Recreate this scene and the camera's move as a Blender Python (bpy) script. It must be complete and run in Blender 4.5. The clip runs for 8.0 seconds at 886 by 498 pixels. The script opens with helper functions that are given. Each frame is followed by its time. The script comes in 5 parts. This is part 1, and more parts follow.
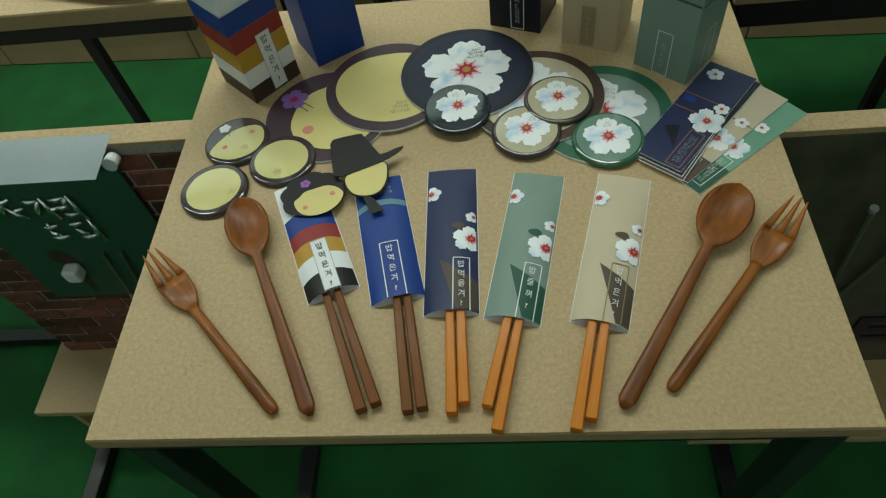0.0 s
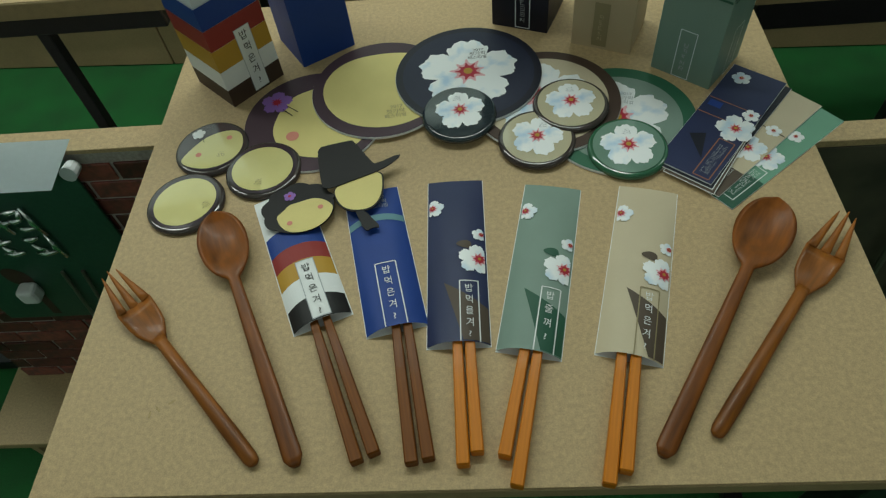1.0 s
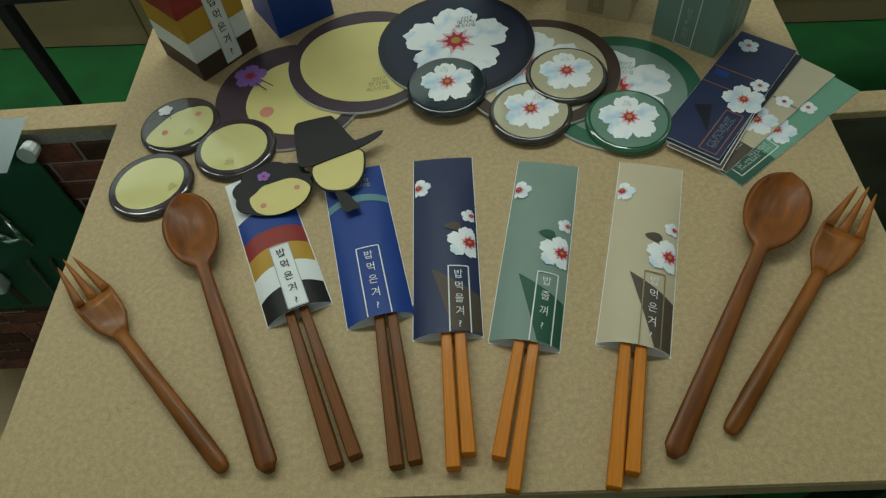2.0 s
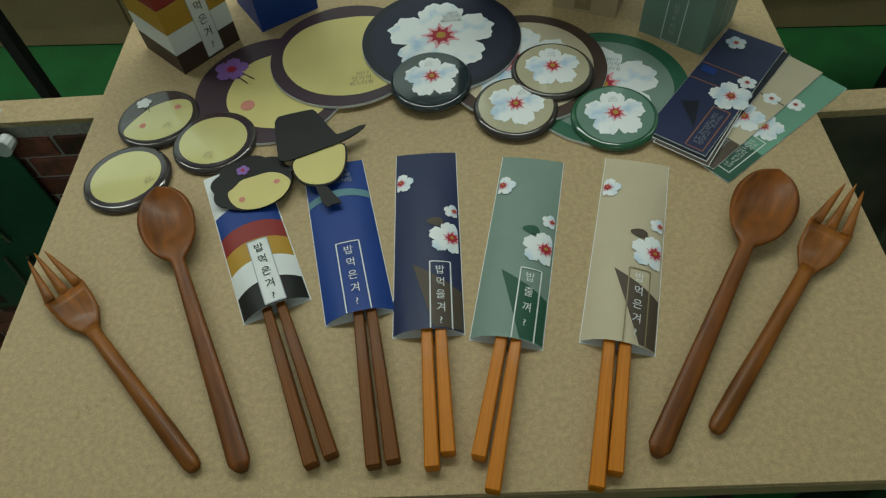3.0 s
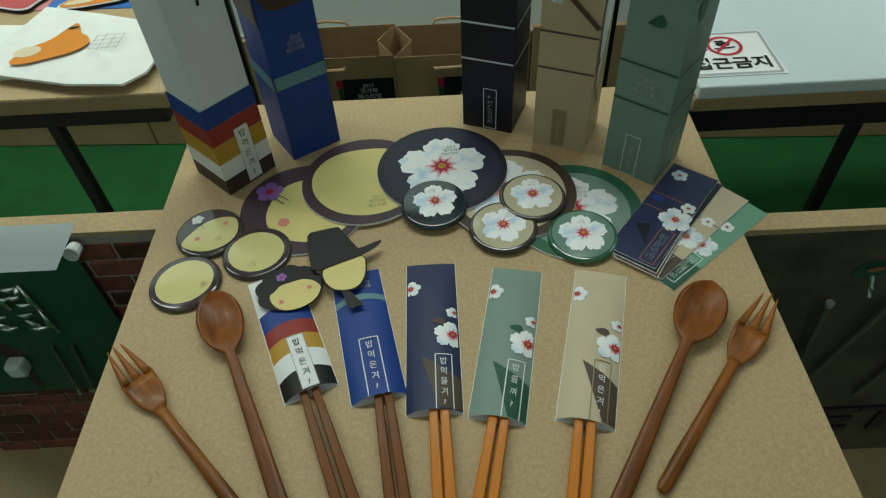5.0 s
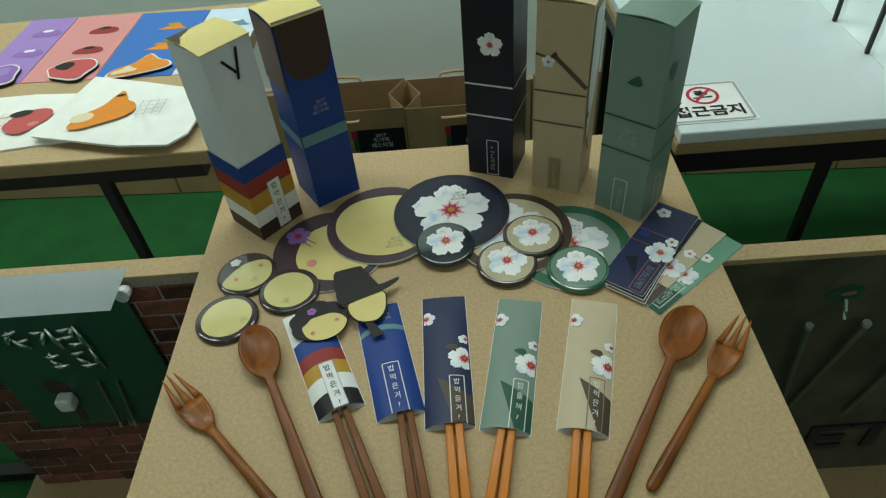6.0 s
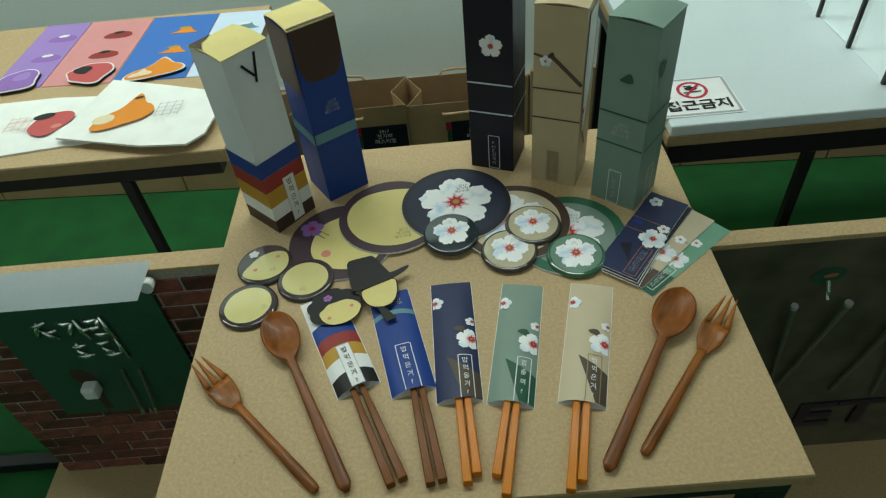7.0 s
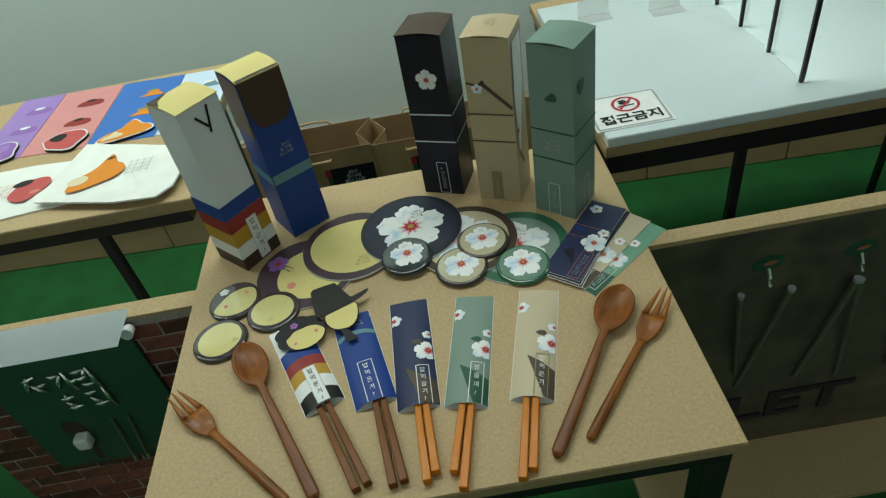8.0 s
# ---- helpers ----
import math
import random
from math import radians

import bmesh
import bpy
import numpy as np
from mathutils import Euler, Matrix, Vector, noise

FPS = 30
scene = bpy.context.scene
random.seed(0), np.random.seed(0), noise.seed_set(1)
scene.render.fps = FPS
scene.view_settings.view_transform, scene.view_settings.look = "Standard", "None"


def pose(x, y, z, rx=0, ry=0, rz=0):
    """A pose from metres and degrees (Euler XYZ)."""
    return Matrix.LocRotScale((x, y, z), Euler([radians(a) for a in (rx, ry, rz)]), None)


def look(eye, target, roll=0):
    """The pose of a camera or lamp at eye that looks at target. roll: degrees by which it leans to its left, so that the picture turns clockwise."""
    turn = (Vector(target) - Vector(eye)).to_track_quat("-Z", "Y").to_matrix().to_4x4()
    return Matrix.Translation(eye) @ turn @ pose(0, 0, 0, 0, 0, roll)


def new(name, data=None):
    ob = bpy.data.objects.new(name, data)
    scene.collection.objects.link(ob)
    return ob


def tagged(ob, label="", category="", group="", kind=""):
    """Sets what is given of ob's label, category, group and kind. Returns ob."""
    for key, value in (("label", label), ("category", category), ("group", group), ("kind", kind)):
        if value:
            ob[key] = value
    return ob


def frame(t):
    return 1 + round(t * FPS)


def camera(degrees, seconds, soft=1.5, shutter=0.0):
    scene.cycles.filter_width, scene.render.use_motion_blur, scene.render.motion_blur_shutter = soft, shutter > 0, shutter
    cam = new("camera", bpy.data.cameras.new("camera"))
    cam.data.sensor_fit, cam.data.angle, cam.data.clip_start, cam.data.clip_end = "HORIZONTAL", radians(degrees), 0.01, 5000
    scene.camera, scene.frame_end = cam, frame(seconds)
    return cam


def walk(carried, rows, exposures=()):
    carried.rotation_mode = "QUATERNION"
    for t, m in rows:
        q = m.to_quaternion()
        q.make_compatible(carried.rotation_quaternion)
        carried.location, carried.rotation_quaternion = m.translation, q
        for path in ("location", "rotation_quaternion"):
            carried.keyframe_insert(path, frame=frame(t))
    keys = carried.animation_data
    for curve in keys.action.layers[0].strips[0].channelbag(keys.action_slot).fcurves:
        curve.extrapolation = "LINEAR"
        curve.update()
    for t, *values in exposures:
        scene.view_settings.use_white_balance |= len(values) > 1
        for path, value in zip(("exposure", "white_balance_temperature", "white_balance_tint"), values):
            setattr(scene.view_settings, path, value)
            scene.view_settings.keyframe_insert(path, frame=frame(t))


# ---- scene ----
cam = camera(67.32, 8.0, soft=1.25)
# seconds, eye, target, roll
PATH = [
    (0, (0.041, -0.17, 1.183), (-0.158, 0.976, -0.443), -10.6),
    (0.5, (0.02, -0.142, 1.155), (-0.117, 1.074, -0.427), -7.2),
    (1, (0.014, -0.124, 1.133), (-0.118, 1.052, -0.48), -7.8),
    (1.5, (0.011, -0.107, 1.115), (-0.105, 1.043, -0.517), -7.6),
    (2.8, (0.02, -0.099, 1.085), (-0.067, 1.031, -0.563), -6.8),
    (3, (0.02, -0.101, 1.086), (-0.061, 1.05, -0.548), -6.1),
    (3.5, (0.026, -0.122, 1.116), (-0.061, 1.049, -0.502), -5.7),
    (4, (0.009, -0.159, 1.152), (-0.024, 1.048, -0.443), -3.6),
    (4.5, (0.012, -0.161, 1.157), (-0.039, 1.071, -0.418), -4.2),
    (5, (0.012, -0.161, 1.189), (-0.02, 1.184, -0.291), -3.7),
    (5.2, (0.013, -0.166, 1.2), (-0.017, 1.247, -0.215), -3.6),
    (6.5, (0.011, -0.251, 1.269), (-0.054, 1.179, -0.127), -6.7),
    (7, (0.004, -0.261, 1.279), (-0.048, 1.158, -0.13), -6.4),
    (7.5, (0.002, -0.275, 1.297), (-0.03, 1.193, -0.061), -7.1),
    (8, (0.059, -0.32, 1.293), (0.022, 1.177, -0.032), -11.2),
]
walk(cam, [(t, look(eye, target, roll)) for t, eye, target, roll in PATH],
     exposures=[(0.0, 0.04), (0.5, -0.05), (1.0, -0.18), (1.5, -0.25), (3.0, -0.26), (3.5, -0.26), (4.5, -0.23), (5.2, -0.09), (6.5, 0.03), (8.0, 0.10)])

# ---- world and light ----
world = bpy.data.worlds.new("world")
scene.world = world
world.use_nodes = True
world.node_tree.nodes["Background"].inputs[0].default_value = (0.80, 0.86, 0.84, 1)
world.node_tree.nodes["Background"].inputs[1].default_value = 0.05


def area_lamp(name, m, sx, sy, power, colour):
    data = bpy.data.lights.new(name, "AREA")
    data.shape, data.size, data.size_y, data.energy, data.color = "RECTANGLE", sx, sy, power, colour
    ob = new(name, data)
    ob.matrix_world = m
    return ob


LAMP = (0.895, 1.0, 0.915)
# overhead lamps added out of view, placed and powered to balance the brightness
LAMPS = [(-1.45, 0.95, 12.6), (-0.1, 0.95, 12.4), (1.45, 0.95, 3.8)]
for lx, ly, power in LAMPS:
    area_lamp("added_overhead_lamp", pose(lx, ly, 2.14), 1.1, 0.22, power, LAMP)
# a row of small spotlights on a track in front of the stand
SPOTS = [-2.1 + 0.6 * i for i in range(8)]
for lx in SPOTS:
    area_lamp("track_lamp", look((lx, -1.75, 2.38), (lx * 0.35, 0.6, 0.6)), 0.05, 0.05, 1.55, LAMP)

# ---- materials ----


def material(name, base, rough=0.6, spread=0.12, fine=900.0, coarse=40.0, bump=0.0, bump_scale=900.0, metal=0.0, coat=0.0, stretch=(1, 1, 1), second=None, random_tone=0.0, mix_low=0.35, mix_high=0.65):
    """A node material: base colour with fine grain and coarse mottling in metres of the object."""
    m = bpy.data.materials.new(name)
    m.use_nodes = True
    nt = m.node_tree
    n, l = nt.nodes, nt.links
    b = n["Principled BSDF"]
    tc, mp = n.new("ShaderNodeTexCoord"), n.new("ShaderNodeMapping")
    mp.inputs["Scale"].default_value = stretch
    l.new(tc.outputs["Object"], mp.inputs["Vector"])
    n1, n2 = n.new("ShaderNodeTexNoise"), n.new("ShaderNodeTexNoise")
    n1.inputs["Scale"].default_value, n1.inputs["Detail"].default_value = fine, 3
    n2.inputs["Scale"].default_value, n2.inputs["Detail"].default_value = coarse, 4
    for k in (n1, n2):
        l.new(mp.outputs["Vector"], k.inputs["Vector"])
    add = n.new("ShaderNodeMath")
    add.operation = "ADD"
    l.new(n1.outputs["Fac"], add.inputs[0])
    l.new(n2.outputs["Fac"], add.inputs[1])
    ramp = n.new("ShaderNodeMapRange")
    ramp.inputs["From Min"].default_value, ramp.inputs["From Max"].default_value = 2 * mix_low, 2 * mix_high
    l.new(add.outputs[0], ramp.inputs["Value"])
    mix = n.new("ShaderNodeMix")
    mix.data_type = "RGBA"
    dark = second or tuple(c * (1 - spread) for c in base)
    light = base if second else tuple(min(1.0, c * (1 + spread)) for c in base)
    mix.inputs["A"].default_value, mix.inputs["B"].default_value = (*dark, 1), (*light, 1)
    l.new(ramp.outputs[0], mix.inputs["Factor"])
    out = mix.outputs["Result"]
    if random_tone:
        info, hsv, rng = n.new("ShaderNodeObjectInfo"), n.new("ShaderNodeHueSaturation"), n.new("ShaderNodeMapRange")
        rng.inputs["To Min"].default_value, rng.inputs["To Max"].default_value = 1 - random_tone, 1 + random_tone
        l.new(info.outputs["Random"], rng.inputs["Value"])
        l.new(rng.outputs[0], hsv.inputs["Value"])
        l.new(out, hsv.inputs["Color"])
        out = hsv.outputs["Color"]
    l.new(out, b.inputs["Base Color"])
    b.inputs["Metallic"].default_value = metal
    rr = n.new("ShaderNodeMapRange")
    rr.inputs["To Min"].default_value, rr.inputs["To Max"].default_value = max(0.02, rough * 0.85), min(1.0, rough * 1.15)
    l.new(n2.outputs["Fac"], rr.inputs["Value"])
    l.new(rr.outputs[0], b.inputs["Roughness"])
    if coat:
        b.inputs["Coat Weight"].default_value, b.inputs["Coat Roughness"].default_value = coat, 0.08
    if bump:
        nb, bp = n.new("ShaderNodeTexNoise"), n.new("ShaderNodeBump")
        nb.inputs["Scale"].default_value, nb.inputs["Detail"].default_value = bump_scale, 4
        l.new(mp.outputs["Vector"], nb.inputs["Vector"])
        bp.inputs["Strength"].default_value, bp.inputs["Distance"].default_value = bump, 0.001
        l.new(nb.outputs["Fac"], bp.inputs["Height"])
        l.new(bp.outputs["Normal"], b.inputs["Normal"])
    return m


def paper(name, base, rough=0.42, spread=0.05):
    m = material(name, base, rough + 0.08, spread, fine=1500, coarse=30, bump=0.04, bump_scale=1200)
    m.node_tree.nodes["Principled BSDF"].inputs["Specular IOR Level"].default_value = 0.26
    return m


MDF = material("mdf_board", (0.432, 0.308, 0.158), 0.62, 0.20, fine=900, coarse=280, bump=0.14, bump_scale=1500)
MDF_EDGE = material("mdf_cut_edge", (0.30, 0.22, 0.11), 0.75, 0.14, fine=900, coarse=120, bump=0.2, bump_scale=1800)
CARPET = material("green_carpet", (0.006, 0.098, 0.018), 0.95, 0.35, fine=420, coarse=9, bump=1.0, bump_scale=700)
STEEL = material("black_painted_steel", (0.012, 0.012, 0.014), 0.38, 0.2, fine=300, coarse=25, bump=0.05)
WALL = material("painted_wall", (0.70, 0.79, 0.755), 0.8, 0.03, fine=120, coarse=3, bump=0.06, bump_scale=300)
CEIL = material("ceiling_paint", (0.70, 0.70, 0.68), 0.9, 0.04, fine=100, coarse=4)
WHITE_BOARD = material("white_foam_board", (0.54, 0.625, 0.645), 0.32, 0.03, fine=200, coarse=8)
SPOON_WOOD = material("oiled_red_brown_wood", (0.165, 0.049, 0.006), 0.40, 0.52, fine=200, coarse=36, bump=0.08, bump_scale=400, coat=0.03, stretch=(1, 0.10, 1))
FORK_WOOD = material("oiled_amber_brown_wood", (0.205, 0.066, 0.008), 0.42, 0.55, fine=200, coarse=40, bump=0.08, bump_scale=400, coat=0.08, stretch=(1, 0.10, 1))
DARK_STICK = material("dark_brown_chopstick_wood", (0.150, 0.046, 0.004), 0.50, 0.42, fine=420, coarse=60, bump=0.1, bump_scale=600, coat=0.03, stretch=(1, 0.05, 1))
ORANGE_STICK = material("orange_chopstick_wood", (0.53, 0.168, 0.008), 0.46, 0.20, fine=420, coarse=50, bump=0.06, bump_scale=600, coat=0.05, stretch=(1, 0.05, 1))
for wood in (SPOON_WOOD, FORK_WOOD, DARK_STICK, ORANGE_STICK):
    wood.node_tree.nodes["Principled BSDF"].inputs["Specular IOR Level"].default_value = 0.22
WHITE_PAPER = paper("white_paper", (0.74, 0.75, 0.75))
GREY_PAPER = paper("pale_grey_card", (0.62, 0.67, 0.71))
NAVY = paper("navy_print", (0.022, 0.030, 0.084), 0.36, 0.08)
NAVY_DARK = paper("blue_black_print", (0.013, 0.014, 0.024), 0.34, 0.08)
BLACK = paper("black_print", (0.012, 0.011, 0.011), 0.42, 0.1)
BROWN = paper("dark_brown_print", (0.060, 0.036, 0.026), 0.42)
PLUM = paper("plum_brown_print", (0.060, 0.034, 0.046), 0.36)
BLUE = paper("royal_blue_print", (0.013, 0.048, 0.24), 0.40, 0.08)
TEAL = paper("pale_teal_print", (0.12, 0.25, 0.29))
GREEN = paper("sage_green_print", (0.165, 0.250, 0.208))
LEAF = paper("dark_green_print", (0.022, 0.090, 0.055))
MINT = paper("mint_green_print", (0.15, 0.33, 0.23))
BEIGE = paper("beige_print", (0.46, 0.365, 0.23))
TAUPE = paper("taupe_print", (0.085, 0.062, 0.045))
PALE_BEIGE = paper("pale_beige_print", (0.53, 0.450, 0.315))
PALE_SAGE = paper("pale_sage_print", (0.195, 0.275, 0.232))
OLIVE = paper("olive_print", (0.27, 0.22, 0.12))
YELLOW = paper("pale_yellow_print", (0.66, 0.56, 0.22))
OCHRE = paper("ochre_print", (0.46, 0.26, 0.035))
RED = paper("brick_red_print", (0.27, 0.032, 0.028))
CRIMSON = paper("crimson_print", (0.42, 0.024, 0.045))
PINK = paper("pink_print", (0.62, 0.24, 0.18))
CORAL = paper("coral_red_print", (0.50, 0.085, 0.085))
BLUSH = paper("blush_print", (0.74, 0.42, 0.46))
ROSE = paper("rose_print", (0.62, 0.26, 0.26))
VIOLET = paper("violet_print", (0.26, 0.13, 0.42))
LILAC = paper("lilac_print", (0.32, 0.20, 0.52))
SKY = paper("pale_sky_print", (0.55, 0.66, 0.80))
AZURE = paper("azure_print", (0.045, 0.16, 0.50))
COPPER = paper("copper_print", (0.33, 0.13, 0.07))
SILVER_INK = paper("grey_ink", (0.34, 0.36, 0.38))
ORANGE = paper("orange_print", (0.70, 0.24, 0.02))
CREAM = paper("cream_print", (0.70, 0.60, 0.40))
PETAL = material("white_petal_print", (0.80, 0.82, 0.83), 0.40, second=(0.42, 0.58, 0.74), fine=34, coarse=62, mix_low=0.34, mix_high=0.50)
COTTON = material("white_cotton", (0.78, 0.80, 0.76), 0.9, 0.06, fine=1500, coarse=30, bump=0.35, bump_scale=1600)
KRAFT = material("brown_kraft_paper", (0.40, 0.265, 0.135), 0.7, 0.12, fine=500, coarse=25, bump=0.12)
BOARD = material("brown_board", (0.34, 0.23, 0.12), 0.7, 0.12, fine=300, coarse=10, bump=0.08)
BRICK = material("printed_red_brick", (0.21, 0.055, 0.038), 0.55, second=(0.060, 0.028, 0.024), fine=110, coarse=24, bump=0.2, bump_scale=300, random_tone=0.6)
MORTAR = material("grey_mortar", (0.38, 0.34, 0.30), 0.8, 0.25, fine=300, coarse=40, bump=0.3)
CHALK = material("dark_green_chalkboard", (0.022, 0.082, 0.050), 0.42, 0.15, fine=200, coarse=12)
STAINED = material("stained_olive_grey_board", (0.125, 0.108, 0.074), 0.46, second=(0.048, 0.044, 0.033), fine=22, coarse=7, bump=0.15, bump_scale=60)
CHROME = material("shiny_silver_foil", (0.88, 0.89, 0.90), 0.22, 0.06, metal=1.0, bump=0.5, bump_scale=220)
RIM = material("gunmetal_button_rim", (0.055, 0.043, 0.040), 0.10, 0.2, metal=0.1, coat=0.4)
INK_VIOLET = material("dark_violet_letter", (0.016, 0.010, 0.026), 0.35, 0.2)
STICK_GREY = material("grey_green_rod", (0.11, 0.12, 0.085), 0.3, 0.2, coat=0.3)
WHITE_PLASTIC = material("white_plastic", (0.75, 0.76, 0.76), 0.35, 0.04)


def clear(name, tint=(1, 1, 1), rough=0.02, ior=1.45):
    m = bpy.data.materials.new(name)
    m.use_nodes = True
    b = m.node_tree.nodes["Principled BSDF"]
    b.inputs["Base Color"].default_value = (*tint, 1)
    b.inputs["Roughness"].default_value, b.inputs["IOR"].default_value = rough, ior
    b.inputs["Transmission Weight"].default_value = 1.0
    return m


ACRYLIC = clear("clear_acrylic", (0.97, 0.99, 0.98))
FILM = material("clear_film", (0.80, 0.76, 0.74), 0.12, 0.05)
FILM.node_tree.nodes["Principled BSDF"].inputs["Alpha"].default_value = 0.22


def glossy(name, base):
    m = material(name, base, 0.12, 0.05, fine=1500, coarse=25)
    m.node_tree.nodes["Principled BSDF"].inputs["Coat Weight"].default_value = 0.7
    m.node_tree.nodes["Principled BSDF"].inputs["Coat Roughness"].default_value = 0.05
    return m


# ---- building blocks ----


def part(name, bm, mat, parent=None, label="", smooth=False):
    me = bpy.data.meshes.new(name)
    bm.normal_update()
    bm.to_mesh(me)
    bm.free()
    me.materials.append(mat)
    if smooth:
        for p in me.polygons:
            p.use_smooth = True
    ob = new(name, me)
    if parent:
        ob.parent = parent
    if label:
        tagged(ob, label)
    return ob


def thing(name, m, label, category, group="", kind=""):
    ob = new(name)
    ob.empty_display_size = 0.02
    ob.matrix_world = m
    return tagged(ob, label, category, group, kind)


def block(x0, x1, y0, y1, z0, z1, bevel=0.0, seg=2):
    bm = bmesh.new()
    bmesh.ops.create_cube(bm, size=1)
    bmesh.ops.transform(bm, matrix=Matrix.Translation(((x0 + x1) / 2, (y0 + y1) / 2, (z0 + z1) / 2)) @ Matrix.Diagonal((x1 - x0, y1 - y0, z1 - z0, 1)), verts=bm.verts)
    if bevel:
        bmesh.ops.bevel(bm, geom=bm.edges[:], offset=bevel, segments=seg, affect="EDGES", profile=0.5)
    return bm


def slab(outline, z0, z1, bevel=0.0):
    """A plate with that outline."""
    bm = bmesh.new()
    f = bm.faces.new([bm.verts.new((x, y, z0)) for x, y in outline])
    bm.normal_update()
    if f.normal.z > 0:
        f.normal_flip()
    ext = bmesh.ops.extrude_face_region(bm, geom=[f])
    top = [v for v in ext["geom"] if isinstance(v, bmesh.types.BMVert)]
    for v in top:
        v.co.z = z1
    if bevel:
        rim = [e for e in bm.edges if all(v in top for v in e.verts)]
        bmesh.ops.bevel(bm, geom=rim, offset=bevel, segments=2, affect="EDGES", profile=0.5)
    bmesh.ops.recalc_face_normals(bm, faces=bm.faces)
    return bm


def lathe(profile, n=48):
    """A turned form from (radius, height) pairs."""
    bm = bmesh.new()
    rings = []
    for r, z in profile:
        if r < 1e-6:
            rings.append([bm.verts.new((0, 0, z))])
        else:
            rings.append([bm.verts.new((r * math.cos(2 * math.pi * i / n), r * math.sin(2 * math.pi * i / n), z)) for i in range(n)])
    for a, b in zip(rings, rings[1:]):
        for i in range(n):
            j = (i + 1) % n
            if len(a) == 1 and len(b) > 1:
                bm.faces.new((a[0], b[i], b[j]))
            elif len(b) == 1 and len(a) > 1:
                bm.faces.new((a[i], a[j], b[0]))
            elif len(a) > 1:
                bm.faces.new((a[i], a[j], b[j], b[i]))
    bmesh.ops.recalc_face_normals(bm, faces=bm.faces)
    return bm


def tube(points, radius, n=10):
    """A round bar through points, radius one number or one per point."""
    bm = bmesh.new()
    rings = []
    pts = [Vector(p) for p in points]
    for i, p in enumerate(pts):
        d = (pts[min(i + 1, len(pts) - 1)] - pts[max(i - 1, 0)]).normalized()
        side = d.cross(Vector((0, 0, 1)))
        if side.length < 1e-3:
            side = d.cross(Vector((1, 0, 0)))
        side.normalize()
        up = side.cross(d)
        r = radius[i] if isinstance(radius, (list, tuple)) else radius
        rings.append([bm.verts.new(p + r * (side * math.cos(2 * math.pi * k / n) + up * math.sin(2 * math.pi * k / n))) for k in range(n)])
    for a, b in zip(rings, rings[1:]):
        for k in range(n):
            bm.faces.new((a[k], a[(k + 1) % n], b[(k + 1) % n], b[k]))
    bm.faces.new(rings[0])
    bm.faces.new(rings[-1])
    bmesh.ops.recalc_face_normals(bm, faces=bm.faces)
    return bm


def flat(z=0.0):
    return lambda x, y, o: Vector((x, y, z + o))


def bent(outline, surf):
    """Whether a surface bends noticeably under an outline."""
    xs, ys = [p[0] for p in outline], [p[1] for p in outline]
    x0, x1, y0, y1 = min(xs), max(xs), min(ys), max(ys)
    mid = surf((x0 + x1) / 2, (y0 + y1) / 2, 0)
    pairs = (((x0, y0), (x1, y1)), ((x0, y1), (x1, y0)))
    return max((mid - (surf(*a, 0) + surf(*b, 0)) / 2).length for a, b in pairs) > 0.00002


def fan(outlines, surf, off=0.0003, centre=True, step=0.003):
    """Printed shapes laid on a surface; where it bends they are cut into small facets."""
    bm = bmesh.new()
    for o in outlines:
        if bent(o, surf):
            one = bmesh.new()
            one.faces.new([one.verts.new((x, y, 0)) for x, y in o])
            one.normal_update()
            bmesh.ops.triangulate(one, faces=one.faces[:])
            for axis in (0, 1):
                lo, hi = min(p[axis] for p in o), max(p[axis] for p in o)
                k = lo + step
                while k < hi:
                    co, no = [0, 0, 0], [0, 0, 0]
                    co[axis], no[axis] = k, 1
                    bmesh.ops.bisect_plane(one, geom=one.verts[:] + one.edges[:] + one.faces[:], plane_co=co, plane_no=no, dist=1e-6)
                    k += step
            at = {v: bm.verts.new(surf(v.co.x, v.co.y, off)) for v in one.verts}
            for f in one.faces:
                bm.faces.new([at[v] for v in f.verts])
            one.free()
            continue
        vs = [bm.verts.new(surf(x, y, off)) for x, y in o]
        if centre and len(o) > 4:
            cx, cy = sum(p[0] for p in o) / len(o), sum(p[1] for p in o) / len(o)
            c = bm.verts.new(surf(cx, cy, off))
            for a, b in zip(vs, vs[1:] + vs[:1]):
                bm.faces.new((c, a, b))
        else:
            bm.faces.new(vs)
    return bm


def sheet(x0, x1, ylow, yhigh, surf, off=0.0003, nx=12, ny=4):
    """A printed band between two curves ylow(x), yhigh(x)."""
    bm = bmesh.new()
    g = []
    for i in range(nx + 1):
        x = x0 + (x1 - x0) * i / nx
        a, b = (ylow(x) if callable(ylow) else ylow), (yhigh(x) if callable(yhigh) else yhigh)
        g.append([bm.verts.new(surf(x, a + (b - a) * j / ny, off)) for j in range(ny + 1)])
    for i in range(nx):
        for j in range(ny):
            bm.faces.new((g[i][j], g[i + 1][j], g[i + 1][j + 1], g[i][j + 1]))
    return bm


def soft(outline, rounds=2):
    """An outline with its corners rounded off."""
    for _ in range(rounds):
        out = []
        for (ax, ay), (bx, by) in zip(outline, outline[1:] + outline[:1]):
            out += [(0.75 * ax + 0.25 * bx, 0.75 * ay + 0.25 * by), (0.25 * ax + 0.75 * bx, 0.25 * ay + 0.75 * by)]
        outline = out
    return outline


